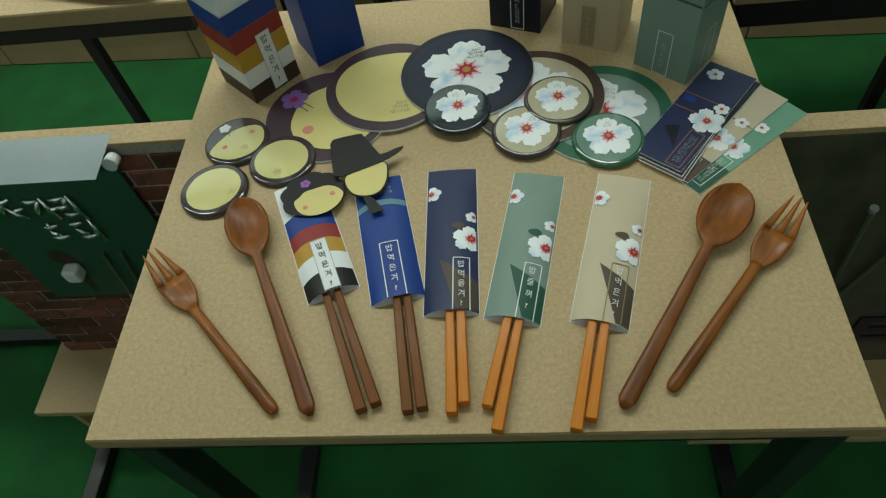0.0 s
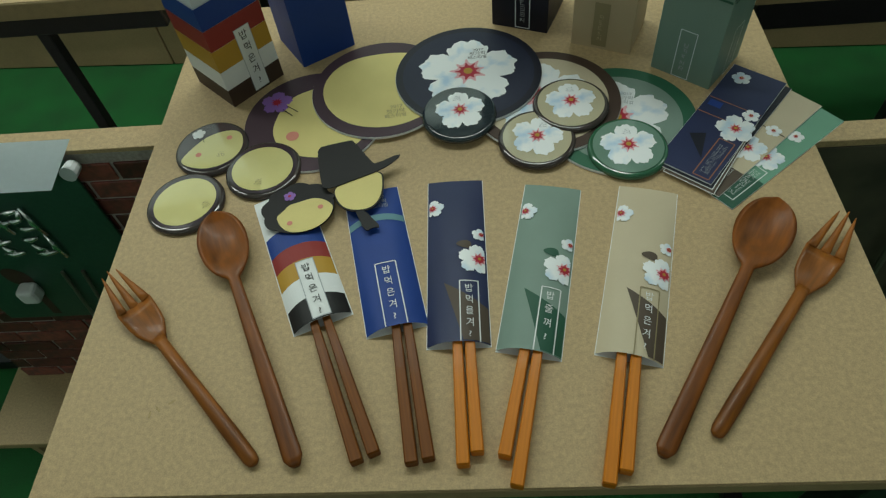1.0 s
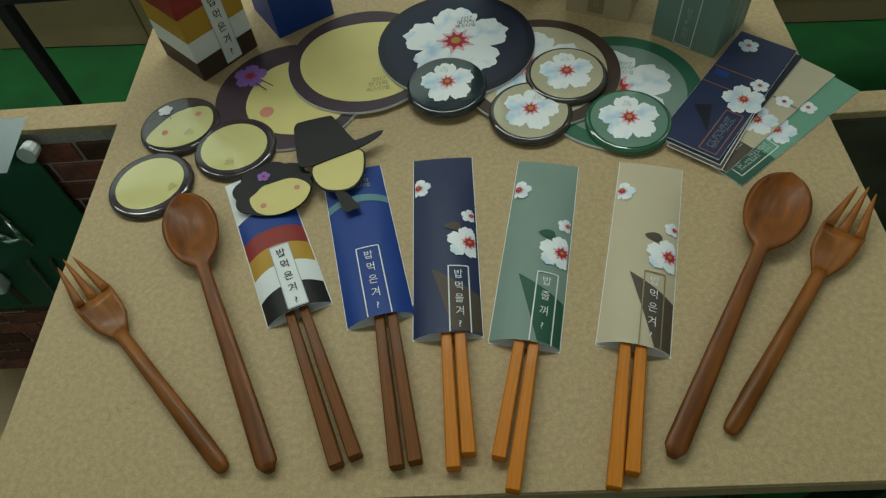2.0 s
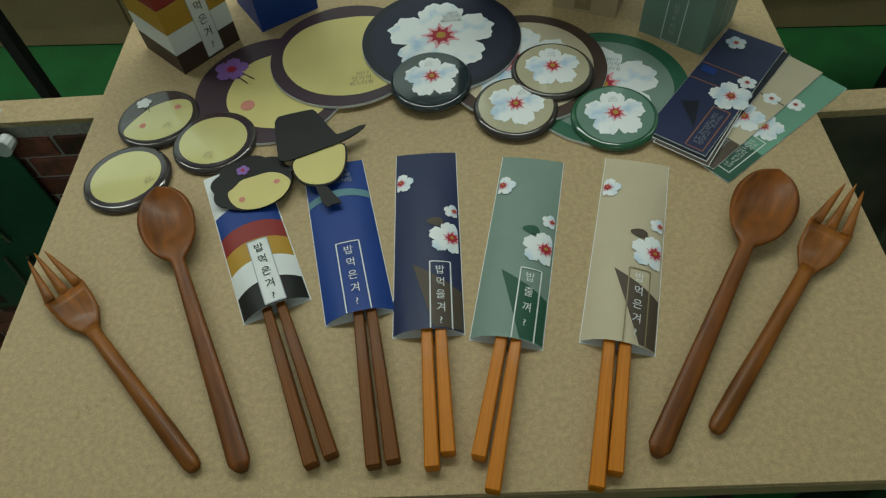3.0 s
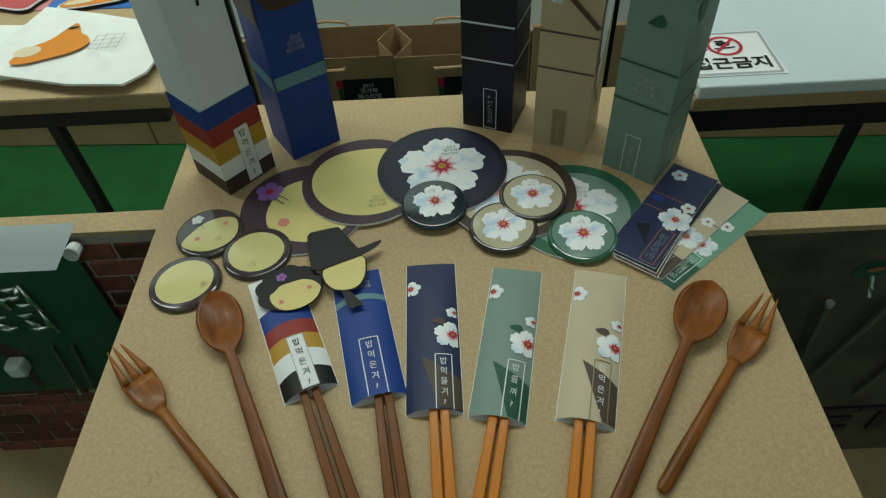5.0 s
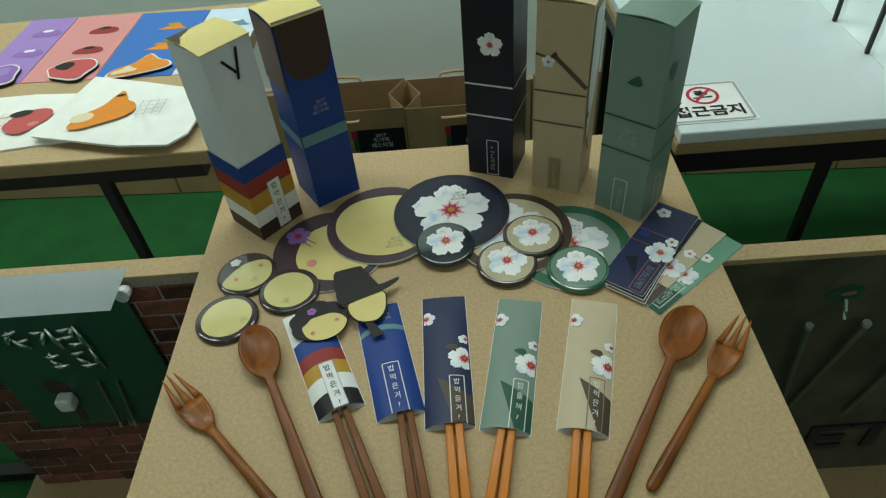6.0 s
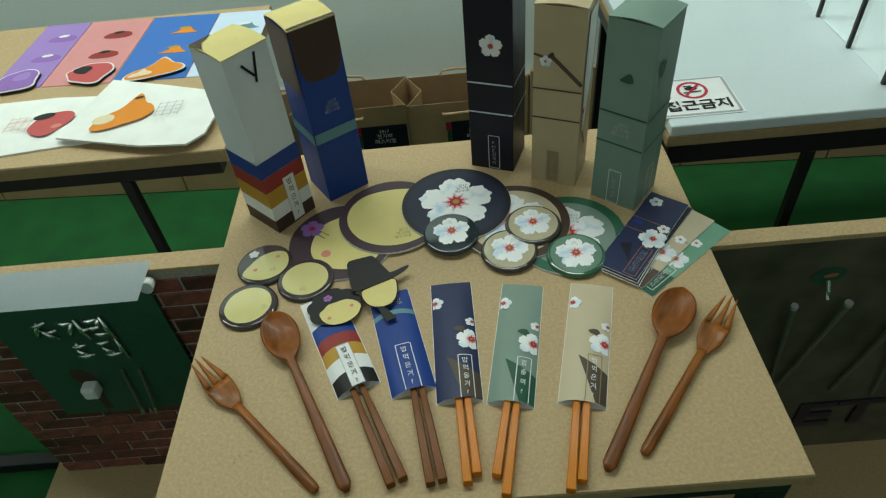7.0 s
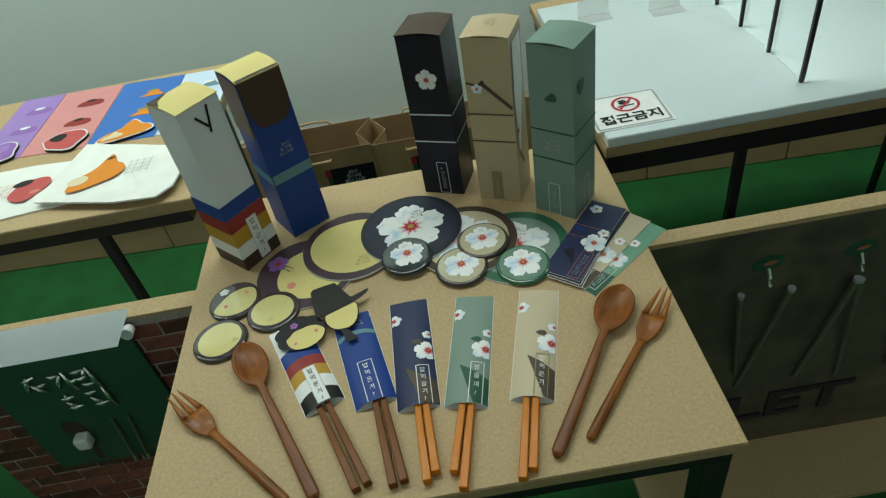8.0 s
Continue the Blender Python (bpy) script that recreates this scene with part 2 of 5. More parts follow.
def ellipse(cx, cy, rx, ry=None, turn=0.0, n=36, a0=0.0, a1=360.0):
    ry = rx if ry is None else ry
    full = abs(a1 - a0) >= 359.9
    out = []
    for i in range(n if full else n + 1):
        a = radians(a0 + (a1 - a0) * i / n)
        x, y = rx * math.cos(a), ry * math.sin(a)
        c, s = math.cos(radians(turn)), math.sin(radians(turn))
        out.append((cx + x * c - y * s, cy + x * s + y * c))
    return out


def bar(x0, y0, x1, y1, w):
    """A straight stroke as an outline."""
    d = Vector((x1 - x0, y1 - y0)).normalized() * w / 2
    return [(x0 - d.y, y0 + d.x), (x0 + d.y, y0 - d.x), (x1 + d.y, y1 - d.x), (x1 - d.y, y1 + d.x)]


def ring_frame(x0, x1, y0, y1, w):
    return [bar(x0, y0, x1, y0, w), bar(x0, y1, x1, y1, w), bar(x0, y0, x0, y1, w), bar(x1, y0, x1, y1, w)]


GLYPHS = {}


def glyph(s, bold=0.0):
    """Vertices and faces of one line of writing, one unit high, centred."""
    if (s, bold) not in GLYPHS:
        cu = bpy.data.curves.new("writing", "FONT")
        cu.body, cu.align_x, cu.align_y, cu.resolution_u, cu.offset = s, "CENTER", "CENTER", 3, bold
        ob = new("writing", cu)
        deps = bpy.context.evaluated_depsgraph_get()
        me = bpy.data.meshes.new_from_object(ob.evaluated_get(deps))
        co = [tuple(v.co[:2]) for v in me.vertices]
        xs, ys = [c[0] for c in co], [c[1] for c in co]
        mx, my = (min(xs) + max(xs)) / 2, (min(ys) + max(ys)) / 2
        GLYPHS[s, bold] = ([(x - mx, y - my) for x, y in co], [tuple(p.vertices) for p in me.polygons])
        bpy.data.objects.remove(ob)
        bpy.data.curves.remove(cu)
        bpy.data.meshes.remove(me)
    return GLYPHS[s, bold]


def writing(lines, surf, off=0.0006, turn=0.0, bold=0.0):
    """Lines of (text, x, y, size, widening) laid on a surface as one mesh."""
    bm = bmesh.new()
    c, s = math.cos(radians(turn)), math.sin(radians(turn))
    for text, x, y, size, wide in lines:
        co, faces = glyph(text, bold)
        vs = [bm.verts.new(surf(x + (a * wide * c - b * s) * size, y + (a * wide * s + b * c) * size, off)) for a, b in co]
        for f in faces:
            try:
                bm.faces.new([vs[i] for i in f])
            except ValueError:
                pass
    return bm


def column(text, x, y, size, step, wide=0.9):
    return [(ch, x, y - i * step, size * (0.85 if ch == "?" else 1.0), wide * (1.3 if ch == "?" else 1.0)) for i, ch in enumerate(text)]


def petals(cx, cy, r, turn=90.0, n=90):
    """The outline of a five-petalled blossom with slightly ruffled petals."""
    out = []
    for i in range(n):
        a = 2 * math.pi * i / n
        lobe = abs(math.cos(2.5 * a)) ** 0.5
        rr = r * (0.68 + 0.34 * lobe) * (1 + 0.035 * math.sin(17 * a + r * 900) + 0.025 * math.sin(31 * a + r * 500))
        out.append((cx + rr * math.cos(a + radians(turn)), cy + rr * math.sin(a + radians(turn))))
    return out


def star(cx, cy, r, spikes=10, turn=0.0):
    out = []
    for i in range(spikes * 2):
        a = math.pi * i / spikes + radians(turn)
        rr = r if i % 2 == 0 else r * 0.48
        if i % 4 == 0:
            rr *= 1.15
        out.append((cx + rr * math.cos(a), cy + rr * math.sin(a)))
    return out


def blossom(cx, cy, r, surf, parent, off=0.0004, turn=90.0, mat=None):
    fl = part("blossom", fan([petals(cx, cy, r, turn)], surf, off), mat or PETAL, parent, "white blossom with pale blue shading")
    part("stamen_haze", fan([soft(star(cx, cy, r * 0.40, 9, turn + 5), 2)], surf, off + 0.0003), BLUSH, fl, "pale pink haze round the heart")
    part("stamen_star", fan([soft(star(cx, cy, r * 0.28, 9, turn + 9), 2)], surf, off + 0.0005), CRIMSON, fl, "red star at the heart")
    part("pistil", fan([ellipse(cx, cy, r * 0.095, n=12)], surf, off + 0.0009), OCHRE, fl, "yellow heart")
    return fl


def stamp(cx, cy, w, h, surf, off=0.0006, turn=0.0):
    """A small unreadable seal: rows of thin strokes."""
    out = []
    c, s = math.cos(radians(turn)), math.sin(radians(turn))
    rnd = random.Random(int(abs(cx * 7919 + cy * 104729) * 1000) % 10007)
    cell = min(w, h / 4)
    cols, rows = max(1, round(w / cell)), max(1, round(h / cell))
    dx, dy = w / cols, h / rows
    wide = 0.10 * cell
    for row in range(rows):
        for col in range(cols):
            if cols > 2 and rnd.random() < 0.15:
                continue
            x0, y0 = -w / 2 + dx * (col + 0.14), h / 2 - dy * (row + 0.86)
            a, b = dx * 0.72, dy * 0.70
            strokes = [(0.0, 0.95, 0.7, 1.0), (0.05, 0.5, 0.65, 0.45), (0.0, 0.05, 0.95, 0.0), (0.85, 0.0, 0.9, 1.0), (0.08, 0.1, 0.1, 0.9), (0.35, 0.5, 0.38, 0.95), (0.1, 0.75, 0.6, 0.3)]
            for x1, y1, x2, y2 in rnd.sample(strokes, 4):
                q = bar(x0 + a * x1, y0 + b * y1, x0 + a * x2, y0 + b * y2, wide)
                out.append([(cx + px * c - py * s, cy + px * s + py * c) for px, py in q])
    return fan(out, surf, off, centre=False)



def seal_text(cx, cy, w, surf, off=0.0006, turn=0.0):
    """The three-line festival mark."""
    c, d = math.cos(radians(turn)), math.sin(radians(turn))
    step = w * 0.27
    lines = [("2017", 0.10 * w, step, w * 0.26, 1.0), ("젓가락", 0.04 * w, 0.0, w * 0.29, 1.0), ("페스티벌", 0.0, -step, w * 0.25, 1.0)]
    return writing([(tx, cx + x * c - y * d, cy + x * d + y * c, size, wide) for tx, x, y, size, wide in lines], surf, off, turn)


# ---- large structure ----
TOP = 0.70


def structure(name, bm, mat, label, category="structure"):
    return tagged(part(name, bm, mat), label, category, kind="structure")


structure("floor", block(-3.2, 3.2, -3.2, 1.72, -0.08, 0.0), CARPET, "green needle-felt carpet over the hall floor", "floor")
BACK = pose(0, 1.358, 0, 0, 0, -3.4)
structure("wall_north", block(-3.3, 3.3, 0.0, 0.12, 0.0, 2.8), WALL, "pale grey-green painted partition wall", "wall").matrix_world = BACK
structure("wall_south", block(-3.2, 3.2, -3.2, -3.1, 0.0, 2.8), WALL, "pale grey-green painted partition wall", "wall")
structure("wall_west", block(-3.2, -3.1, -3.1, 1.60, 0.0, 2.8), WALL, "pale grey-green painted partition wall", "wall")
structure("wall_east", block(3.1, 3.2, -3.1, 1.22, 0.0, 2.8), WALL, "pale grey-green painted partition wall", "wall")
structure("ceiling", block(-3.2, 3.2, -3.2, 1.72, 2.8, 2.9), CEIL, "plain white ceiling above the stands", "ceiling")

# housings for the added overhead lamps, which stay out of view
for lx, ly, power in LAMPS:
    fixture = thing("added_strip_light", pose(lx, ly, 2.16), "added strip light out of view, lighting the stands from above", "ceiling light", "strip lights")
    part("housing", block(-0.58, 0.58, -0.13, 0.13, 0.0, 0.08, 0.008), WHITE_PLASTIC, fixture)
    for hx in (-0.45, 0.45):
        part("hanger", tube([(hx, 0, 0.078), (hx, 0, 0.638)], 0.004, 6), WHITE_PLASTIC, fixture)

track = thing("light_track", pose(0, -1.80, 2.45), "white lighting track hung below the ceiling", "light track")
part("rail", block(-2.4, 2.4, -0.015, 0.015, 0.0, 0.03, 0.003), WHITE_PLASTIC, track)
for lx in SPOTS:
    part("hanger", tube([(lx, 0, 0.03), (lx, 0, 0.349)], 0.004, 6), WHITE_PLASTIC, track)
    part("spot_head", tube([(lx, -0.06, 0.02), (lx, -0.02, -0.03)], 0.03, 12), WHITE_PLASTIC, track)

base = structure("baseboard", block(-3.0, 3.0, -0.014, 0.0, 0.0, 0.33), MORTAR, "backing strip behind brown boards along the wall", "baseboard")
base.matrix_world = BACK
bx = -2.6
for i, w in enumerate((0.62, 0.55, 0.60, 0.48, 0.58, 0.45, 0.42, 0.55, 0.66, 0.50)):
    part("board", block(bx + 0.002, bx + w - 0.002, -0.028, -0.014, 0.002, 0.325 + 0.012 * ((i * 7) % 3), 0.002, 1), BOARD, base)
    bx += w

# ---- the show table ----


def steel_frame(tb, x0, x1, y0, y1, ztop, bar_h=0.030, legs=True):
    """Black square tubes under a top: four rails and four legs."""
    t = 0.028
    part("rail", block(x0, x1, y0, y0 + t, ztop - bar_h, ztop, 0.002), STEEL, tb)
    part("rail", block(x0, x1, y1 - t, y1, ztop - bar_h, ztop, 0.002), STEEL, tb)
    part("rail", block(x0, x0 + t, y0 + t, y1 - t, ztop - bar_h, ztop, 0.002), STEEL, tb)
    part("rail", block(x1 - t, x1, y0 + t, y1 - t, ztop - bar_h, ztop, 0.002), STEEL, tb)
    if legs:
        for ax in (x0, x1 - t):
            for ay in (y0, y1 - t):
                leg = part("leg", block(ax, ax + t, ay, ay + t, 0.012, ztop - bar_h, 0.002), STEEL, tb)
                part("foot_cap", block(ax - 0.001, ax + t + 0.001, ay - 0.001, ay + t + 0.001, 0.0, 0.012, 0.002), BLACK, leg)


def board_top(tb, x0, x1, y0, y1, z0, z1):
    top = part("tabletop", block(x0, x1, y0, y1, z0, z1 - 0.001, 0.0015), MDF_EDGE, tb, "sawn edges of a fibreboard top")
    part("top_face", slab([(x0 + 0.0012, y0 + 0.0012), (x1 - 0.0012, y0 + 0.0012), (x1 - 0.0012, y1 - 0.0012), (x0 + 0.0012, y1 - 0.0012)], z1 - 0.001, z1, 0.0004), MDF, top, "smooth tan fibreboard face")


STAIN = material("pale_glue_stain", (0.34, 0.24, 0.10), 0.5, 0.3, fine=900, coarse=300)
show = thing("display_table", pose(0, 0, 0), "tan fibreboard table on a black steel frame, covered with printed souvenirs", "table")
board_top(show, -0.30, 0.30, 0.0, 0.545, TOP - 0.016, TOP)
steel_frame(show, -0.294, 0.294, 0.010, 0.535, TOP - 0.018, 0.032)
for px, py in ((-0.225, 0.062), (-0.216, 0.067), (-0.230, 0.058)):
    part("stain", fan([ellipse(px, py, 0.0030, 0.0010, px * 9000, 14)], flat(TOP), 0.00015), STAIN, show, "small brown glue stain")

# ---- neighbouring tables ----
lt = thing("side_table", pose(0, 0, 0), "fibreboard table with black steel frame carrying bags and mats", "table", "neighbouring tables")
board_top(lt, -1.25, -0.304, 0.490, 0.935, 0.739, 0.760)
steel_frame(lt, -1.22, -0.32, 0.496, 0.925, 0.737, 0.022, legs=False)
for ax, ay in ((-0.472, 0.498), (-1.20, 0.498), (-0.36, 0.90), (-1.20, 0.90)):
    part("leg", block(ax, ax + 0.015, ay, ay + 0.015, 0.0, 0.716, 0.002), STEEL, lt)

rt = thing("side_table", pose(0, 0, 0), "fibreboard table with black steel frame under a white board", "table", "neighbouring tables")
board_top(rt, 0.305, 1.25, 0.492, 1.06, 0.694, 0.712)
steel_frame(rt, 0.312, 1.23, 0.498, 1.05, 0.692, 0.034, legs=False)
for ax, ay in ((0.516, 0.50), (1.19, 0.50), (0.33, 1.01), (1.19, 1.01)):
    part("leg", block(ax, ax + 0.015, ay, ay + 0.015, 0.0, 0.658, 0.002), STEEL, rt)

wb = thing("white_board", pose(0, 0, 0), "thick white foam board lying on the table", "board")
part("panel", block(0.3065, 1.24, 0.489, 0.985, 0.713, 0.731, 0.003), WHITE_BOARD, wb)

# ---- things on the show table ----


def carton(x, y, turn, label, body, lid, lean=0.0):
    """A tall square carton. Its near upright edge stands at x, y; the returned maps lay prints on the two near faces and the lid."""
    w, h = 0.060, 0.246
    t = thing("gift_box", pose(x, y, TOP, 0, lean, turn), label, "gift box", "tall cartons")
    bm = bmesh.new()
    n = 10
    rings = []
    for k in range(n + 1):
        z = h * k / n
        b = 0.0008 * math.sin(math.pi * k / n)
        c = 0.0005
        pts = [(c, 0), (w / 2, -b), (w - c, 0), (w, c), (w + b, w / 2), (w, w - c), (w - c, w), (w / 2, w + b), (c, w), (0, w - c), (-b, w / 2), (0, c)]
        rings.append([bm.verts.new((px, py, z)) for px, py in pts])
    for a, b in zip(rings, rings[1:]):
        for i in range(12):
            bm.faces.new((a[i], a[(i + 1) % 12], b[(i + 1) % 12], b[i]))
    bm.faces.new(rings[0][::-1])
    bm.faces.new(rings[-1])
    part("carton_body", bm, body, t)
    lid_bm = bmesh.new()
    g = []
    for i in range(9):
        u = i / 8
        g.append([lid_bm.verts.new((-0.0006 + (w + 0.0012) * j / 8, -0.0006 + (w + 0.0012) * u, h + 0.0006 + 0.0055 * math.sin(math.pi * min(1, u * 1.05)) * (0.55 + 0.45 * math.sin(math.pi * j / 8)))) for j in range(9)])
    for i in range(8):
        for j in range(8):
            lid_bm.faces.new((g[i][j], g[i][j + 1], g[i + 1][j + 1], g[i + 1][j]))
    ext = bmesh.ops.extrude_face_region(lid_bm, geom=lid_bm.faces[:])
    for v in ext["geom"]:
        if isinstance(v, bmesh.types.BMVert):
            v.co.z -= 0.0012
    bmesh.ops.recalc_face_normals(lid_bm, faces=lid_bm.faces)
    part("lid_flap", lid_bm, lid, t, smooth=False)
    right = lambda a, z, o: Vector((a, -o - 0.0009, z))
    left = lambda a, z, o: Vector((-o - 0.0009, w - a, z))
    top = lambda a, b, o: Vector((a, b, h + 0.0014 + 0.0055 * math.sin(math.pi * min(1, b / w * 1.05)) * (0.55 + 0.45 * math.sin(math.pi * a / w)) + o))
    return t, left, right, top


def rect(x0, x1, y0, y1):
    return [(x0, y0), (x1, y0), (x1, y1), (x0, y1)]


def band(name, t, faces, z0, z1, mat):
    for f in faces:
        part(name, fan([rect(-0.0012, 0.0612, z0, z1)], f, 0.0003, False), mat, t)




# white carton with coloured bands
t1, L, R, T = carton(-0.2285, 0.3785, 47, "white paper gift carton with blue, red, ochre and black bands", GREY_PAPER, YELLOW)
for z0, z1, m in ((0.0, 0.0205, BROWN), (0.0205, 0.0415, WHITE_PAPER), (0.0415, 0.065, OCHRE), (0.065, 0.087, RED), (0.087, 0.110, BLUE)):
    band("stripe", t1, (L, R), z0 + 0.0002, z1, m)
lab = part("label_plate", fan([rect(0.026, 0.043, 0.003, 0.073)], R, 0.0006, False), WHITE_PAPER, t1, "white strip with black writing")
part("border_line", fan(ring_frame(0.026, 0.043, 0.003, 0.073, 0.0006), R, 0.0009, False), SILVER_INK, lab)
part("lettering", writing(column("밥먹은겨?", 0.0345, 0.065, 0.0105, 0.0132), R, 0.0010), BLACK, lab)
part("collar_mark", fan([bar(0.020, 0.232, 0.033, 0.214, 0.0032), bar(0.040, 0.240, 0.033, 0.206, 0.0032)], R, 0.0005, False), BLACK, t1)
part("corner_patch", fan([[(0.0, 0.0598), (0.0, 0.030), (0.010, 0.048), (0.030, 0.0598)]], T, 0.0005, False), BROWN, t1)

# blue carton
t2, L, R, T = carton(-0.1655, 0.4315, 33, "royal blue paper gift carton with a pale teal band", BLUE, YELLOW)
# brown sheet on the blue side face; its shade is put into colour
part("side_shade", fan([rect(0.0004, 0.0596, 0.165, 0.2455)], L, 0.0004, False), BROWN, t2)
part("stripe", fan([rect(-0.001, 0.0611, 0.093, 0.108)], L, 0.0003, False), TEAL, t2)
part("dark_shield", fan([[(0.0006, 0.2455), (0.0006, 0.208), (0.004, 0.192), (0.010, 0.181), (0.018, 0.177), (0.044, 0.177), (0.051, 0.181), (0.056, 0.192), (0.0594, 0.208), (0.0594, 0.2455)]], R, 0.0004), BROWN, t2)
part("stripe", fan([rect(0.0004, 0.0596, 0.093, 0.108)], R, 0.0003, False), TEAL, t2)
part("seal", seal_text(0.031, 0.139, 0.0231, R), SILVER_INK, t2)
part("lid_border", fan([bar(0.0, 0.0015, 0.06, 0.0015, 0.003)], T, 0.0005, False), BROWN, t2)

# blue-black carton
t3, L, R, T = carton(0.0860, 0.4612, 68, "blue-black paper gift carton with thin white lines", NAVY_DARK, BROWN)
for z in (0.090, 0.133):
    for f in (L, R):
        part("line", fan([rect(0.0004, 0.0596, z, z + 0.0022)], f, 0.0003, False), GREY_PAPER, t3)
blossom(0.033, 0.186, 0.0145, L, t3)
part("label_frame", fan(ring_frame(0.026, 0.041, 0.003, 0.056, 0.0010), L, 0.0004, False), GREY_PAPER, t3)
part("lettering", stamp(0.0335, 0.029, 0.007, 0.040, L), SILVER_INK, t3)
part("label_frame", fan(ring_frame(0.018, 0.034, 0.003, 0.046, 0.0006), R, 0.0004, False), BROWN, t3)

# beige carton
t4, L, R, T = carton(0.1630, 0.4190, 66, "beige paper gift carton with dark brown lines", BEIGE, BEIGE)
for z in (0.100, 0.141):
    part("line", fan([rect(0.0004, 0.0596, z, z + 0.0022)], L, 0.0003, False), TAUPE, t4)
part("branch", fan([bar(0.0008, 0.187, 0.012, 0.184, 0.003), bar(0.020, 0.188, 0.0590, 0.152, 0.0052), bar(0.018, 0.184, 0.024, 0.190, 0.004)], L, 0.0004, False), TAUPE, t4)
blossom(0.0150, 0.179, 0.0072, L, t4, off=0.0007)
part("label_plate", fan([rect(0.021, 0.036, 0.004, 0.052)], L, 0.0004, False), OLIVE, t4)
part("lettering", stamp(0.0285, 0.025, 0.006, 0.030, L), BEIGE, t4)
part("seal", seal_text(0.030, 0.030, 0.0231, T), OLIVE, t4)
part("side_print", fan([[(0.010, 0.078), (0.018, 0.082), (0.030, 0.120), (0.046, 0.165), (0.050, 0.235), (0.012, 0.235), (0.004, 0.160)]], R, 0.0004), WHITE_PAPER, t4, "white petal print on the side")
part("side_branch", fan([bar(0.012, 0.080, 0.030, 0.050, 0.004)], R, 0.0005, False), TAUPE, t4)
part("side_star", fan([star(0.010, 0.112, 0.006)], R, 0.0007), CRIMSON, t4)

# green carton
t5, L, R, T = carton(0.2262, 0.3612, 50, "sage green paper gift carton with dark green lines", GREEN, GREEN)
for z in (0.090, 0.132):
    for f in (L, R):
        part("line", fan([rect(0.0004, 0.0596, z, z + 0.0022)], f, 0.0003, False), LEAF, t5)
part("leaf_mark", fan([soft([(0.019, 0.175), (0.025, 0.181), (0.032, 0.188), (0.036, 0.185), (0.039, 0.175)])], L, 0.0004), LEAF, t5)
part("leaf_mark", fan([soft([(0.008, 0.201), (0.025, 0.203), (0.024, 0.190), (0.016, 0.179), (0.010, 0.189)])], R, 0.0004), LEAF, t5)
part("seal", seal_text(0.030, 0.113, 0.0252, L), SILVER_INK, t5)
for f, a in ((L, 0.022), (R, 0.024)):
    part("label_frame", fan(ring_frame(a, a + 0.016, 0.002, 0.052, 0.0008), f, 0.0004, False), GREY_PAPER, t5)
    part("lettering", stamp(a + 0.008, 0.025, 0.006, 0.032, f), SILVER_INK, t5)


# round mats
def mat_disc(x, y, z, r, turn, label, ring, inner, inner_r, tilt=(0, 0)):
    d = thing("round_mat", pose(x, y, z, tilt[0], tilt[1], turn), label, "mat", "round printed mats")
    part("mat_body", lathe([(0, 0), (r - 0.0004, 0), (r, 0.0004), (r, 0.0022), (r - 0.0004, 0.0026), (0, 0.0026)], 72), WHITE_PAPER, d, "pale cut edge")
    part("border_print", fan([ellipse(0, 0, r - 0.0004, n=72)], flat(0.0026), 0.0003), ring, d)
    if inner:
        part("field_print", fan([ellipse(0, 0, inner_r, n=64)], flat(0.0026), 0.0005), inner, d)
    return d, flat(0.0026)


d, s = mat_disc(-0.145, 0.350, TOP, 0.0675, 0, "round plum and yellow printed mat lying under another mat", PLUM, None, 0)
part("pale_field", fan([soft([(-0.030, 0.030), (-0.006, 0.044), (0.030, 0.052), (0.056, 0.030), (0.060, 0.0), (0.050, -0.034), (0.020, -0.053), (-0.014, -0.048), (-0.034, -0.030), (-0.040, -0.006)])], s, 0.0006), YELLOW, d)
fl = part("blossom", fan([petals(-0.040, 0.026, 0.0150)], s, 0.0009), VIOLET, d, "violet blossom")
part("stamen_star", fan([star(-0.040, 0.026, 0.0062)], s, 0.0012), CRIMSON, fl)
part("pink_dot", fan([ellipse(-0.018, -0.022, 0.0062, n=20)], s, 0.0009), PINK, d, "round pink dot")
part("pin_stroke", fan([bar(-0.033, 0.016, -0.022, 0.006, 0.0010), bar(-0.029, 0.020, -0.017, 0.011, 0.0010)], s, 0.0009, False), BLACK, d)

d, s = mat_disc(-0.081, 0.387, TOP + 0.0028, 0.0695, 0, "round yellow printed mat with a dark plum border", PLUM, None, 0)
part("pale_field", fan([soft([(-0.036, 0.043), (-0.014, 0.050), (0.016, 0.052), (0.044, 0.044), (0.060, 0.022), (0.063, -0.008), (0.052, -0.036), (0.026, -0.054), (-0.004, -0.058), (-0.034, -0.048), (-0.054, -0.024), (-0.060, 0.004), (-0.052, 0.028)])], s, 0.0006), YELLOW, d)
part("seal", seal_text(0.014, -0.036, 0.0231, s, 0.0009, 8), OLIVE, d)

d, s = mat_disc(0.139, 0.328, TOP, 0.0695, -8, "round sage mat with a green border and white blossom print", paper("green_border_print", (0.030, 0.125, 0.070)), PALE_SAGE, 0.056)
blossom(-0.002, 0.000, 0.046, s, d, 0.0008, 95)
part("seal", seal_text(0.004, 0.026, 0.0210, s, 0.0014, -6), SILVER_INK, d)

d, s = mat_disc(0.075, 0.356, TOP + 0.0028, 0.0695, 0, "round beige mat with a brown border and white blossom print", BROWN, PALE_BEIGE, 0.058)
blossom(-0.004, 0.002, 0.047, s, d, 0.0008, 90)

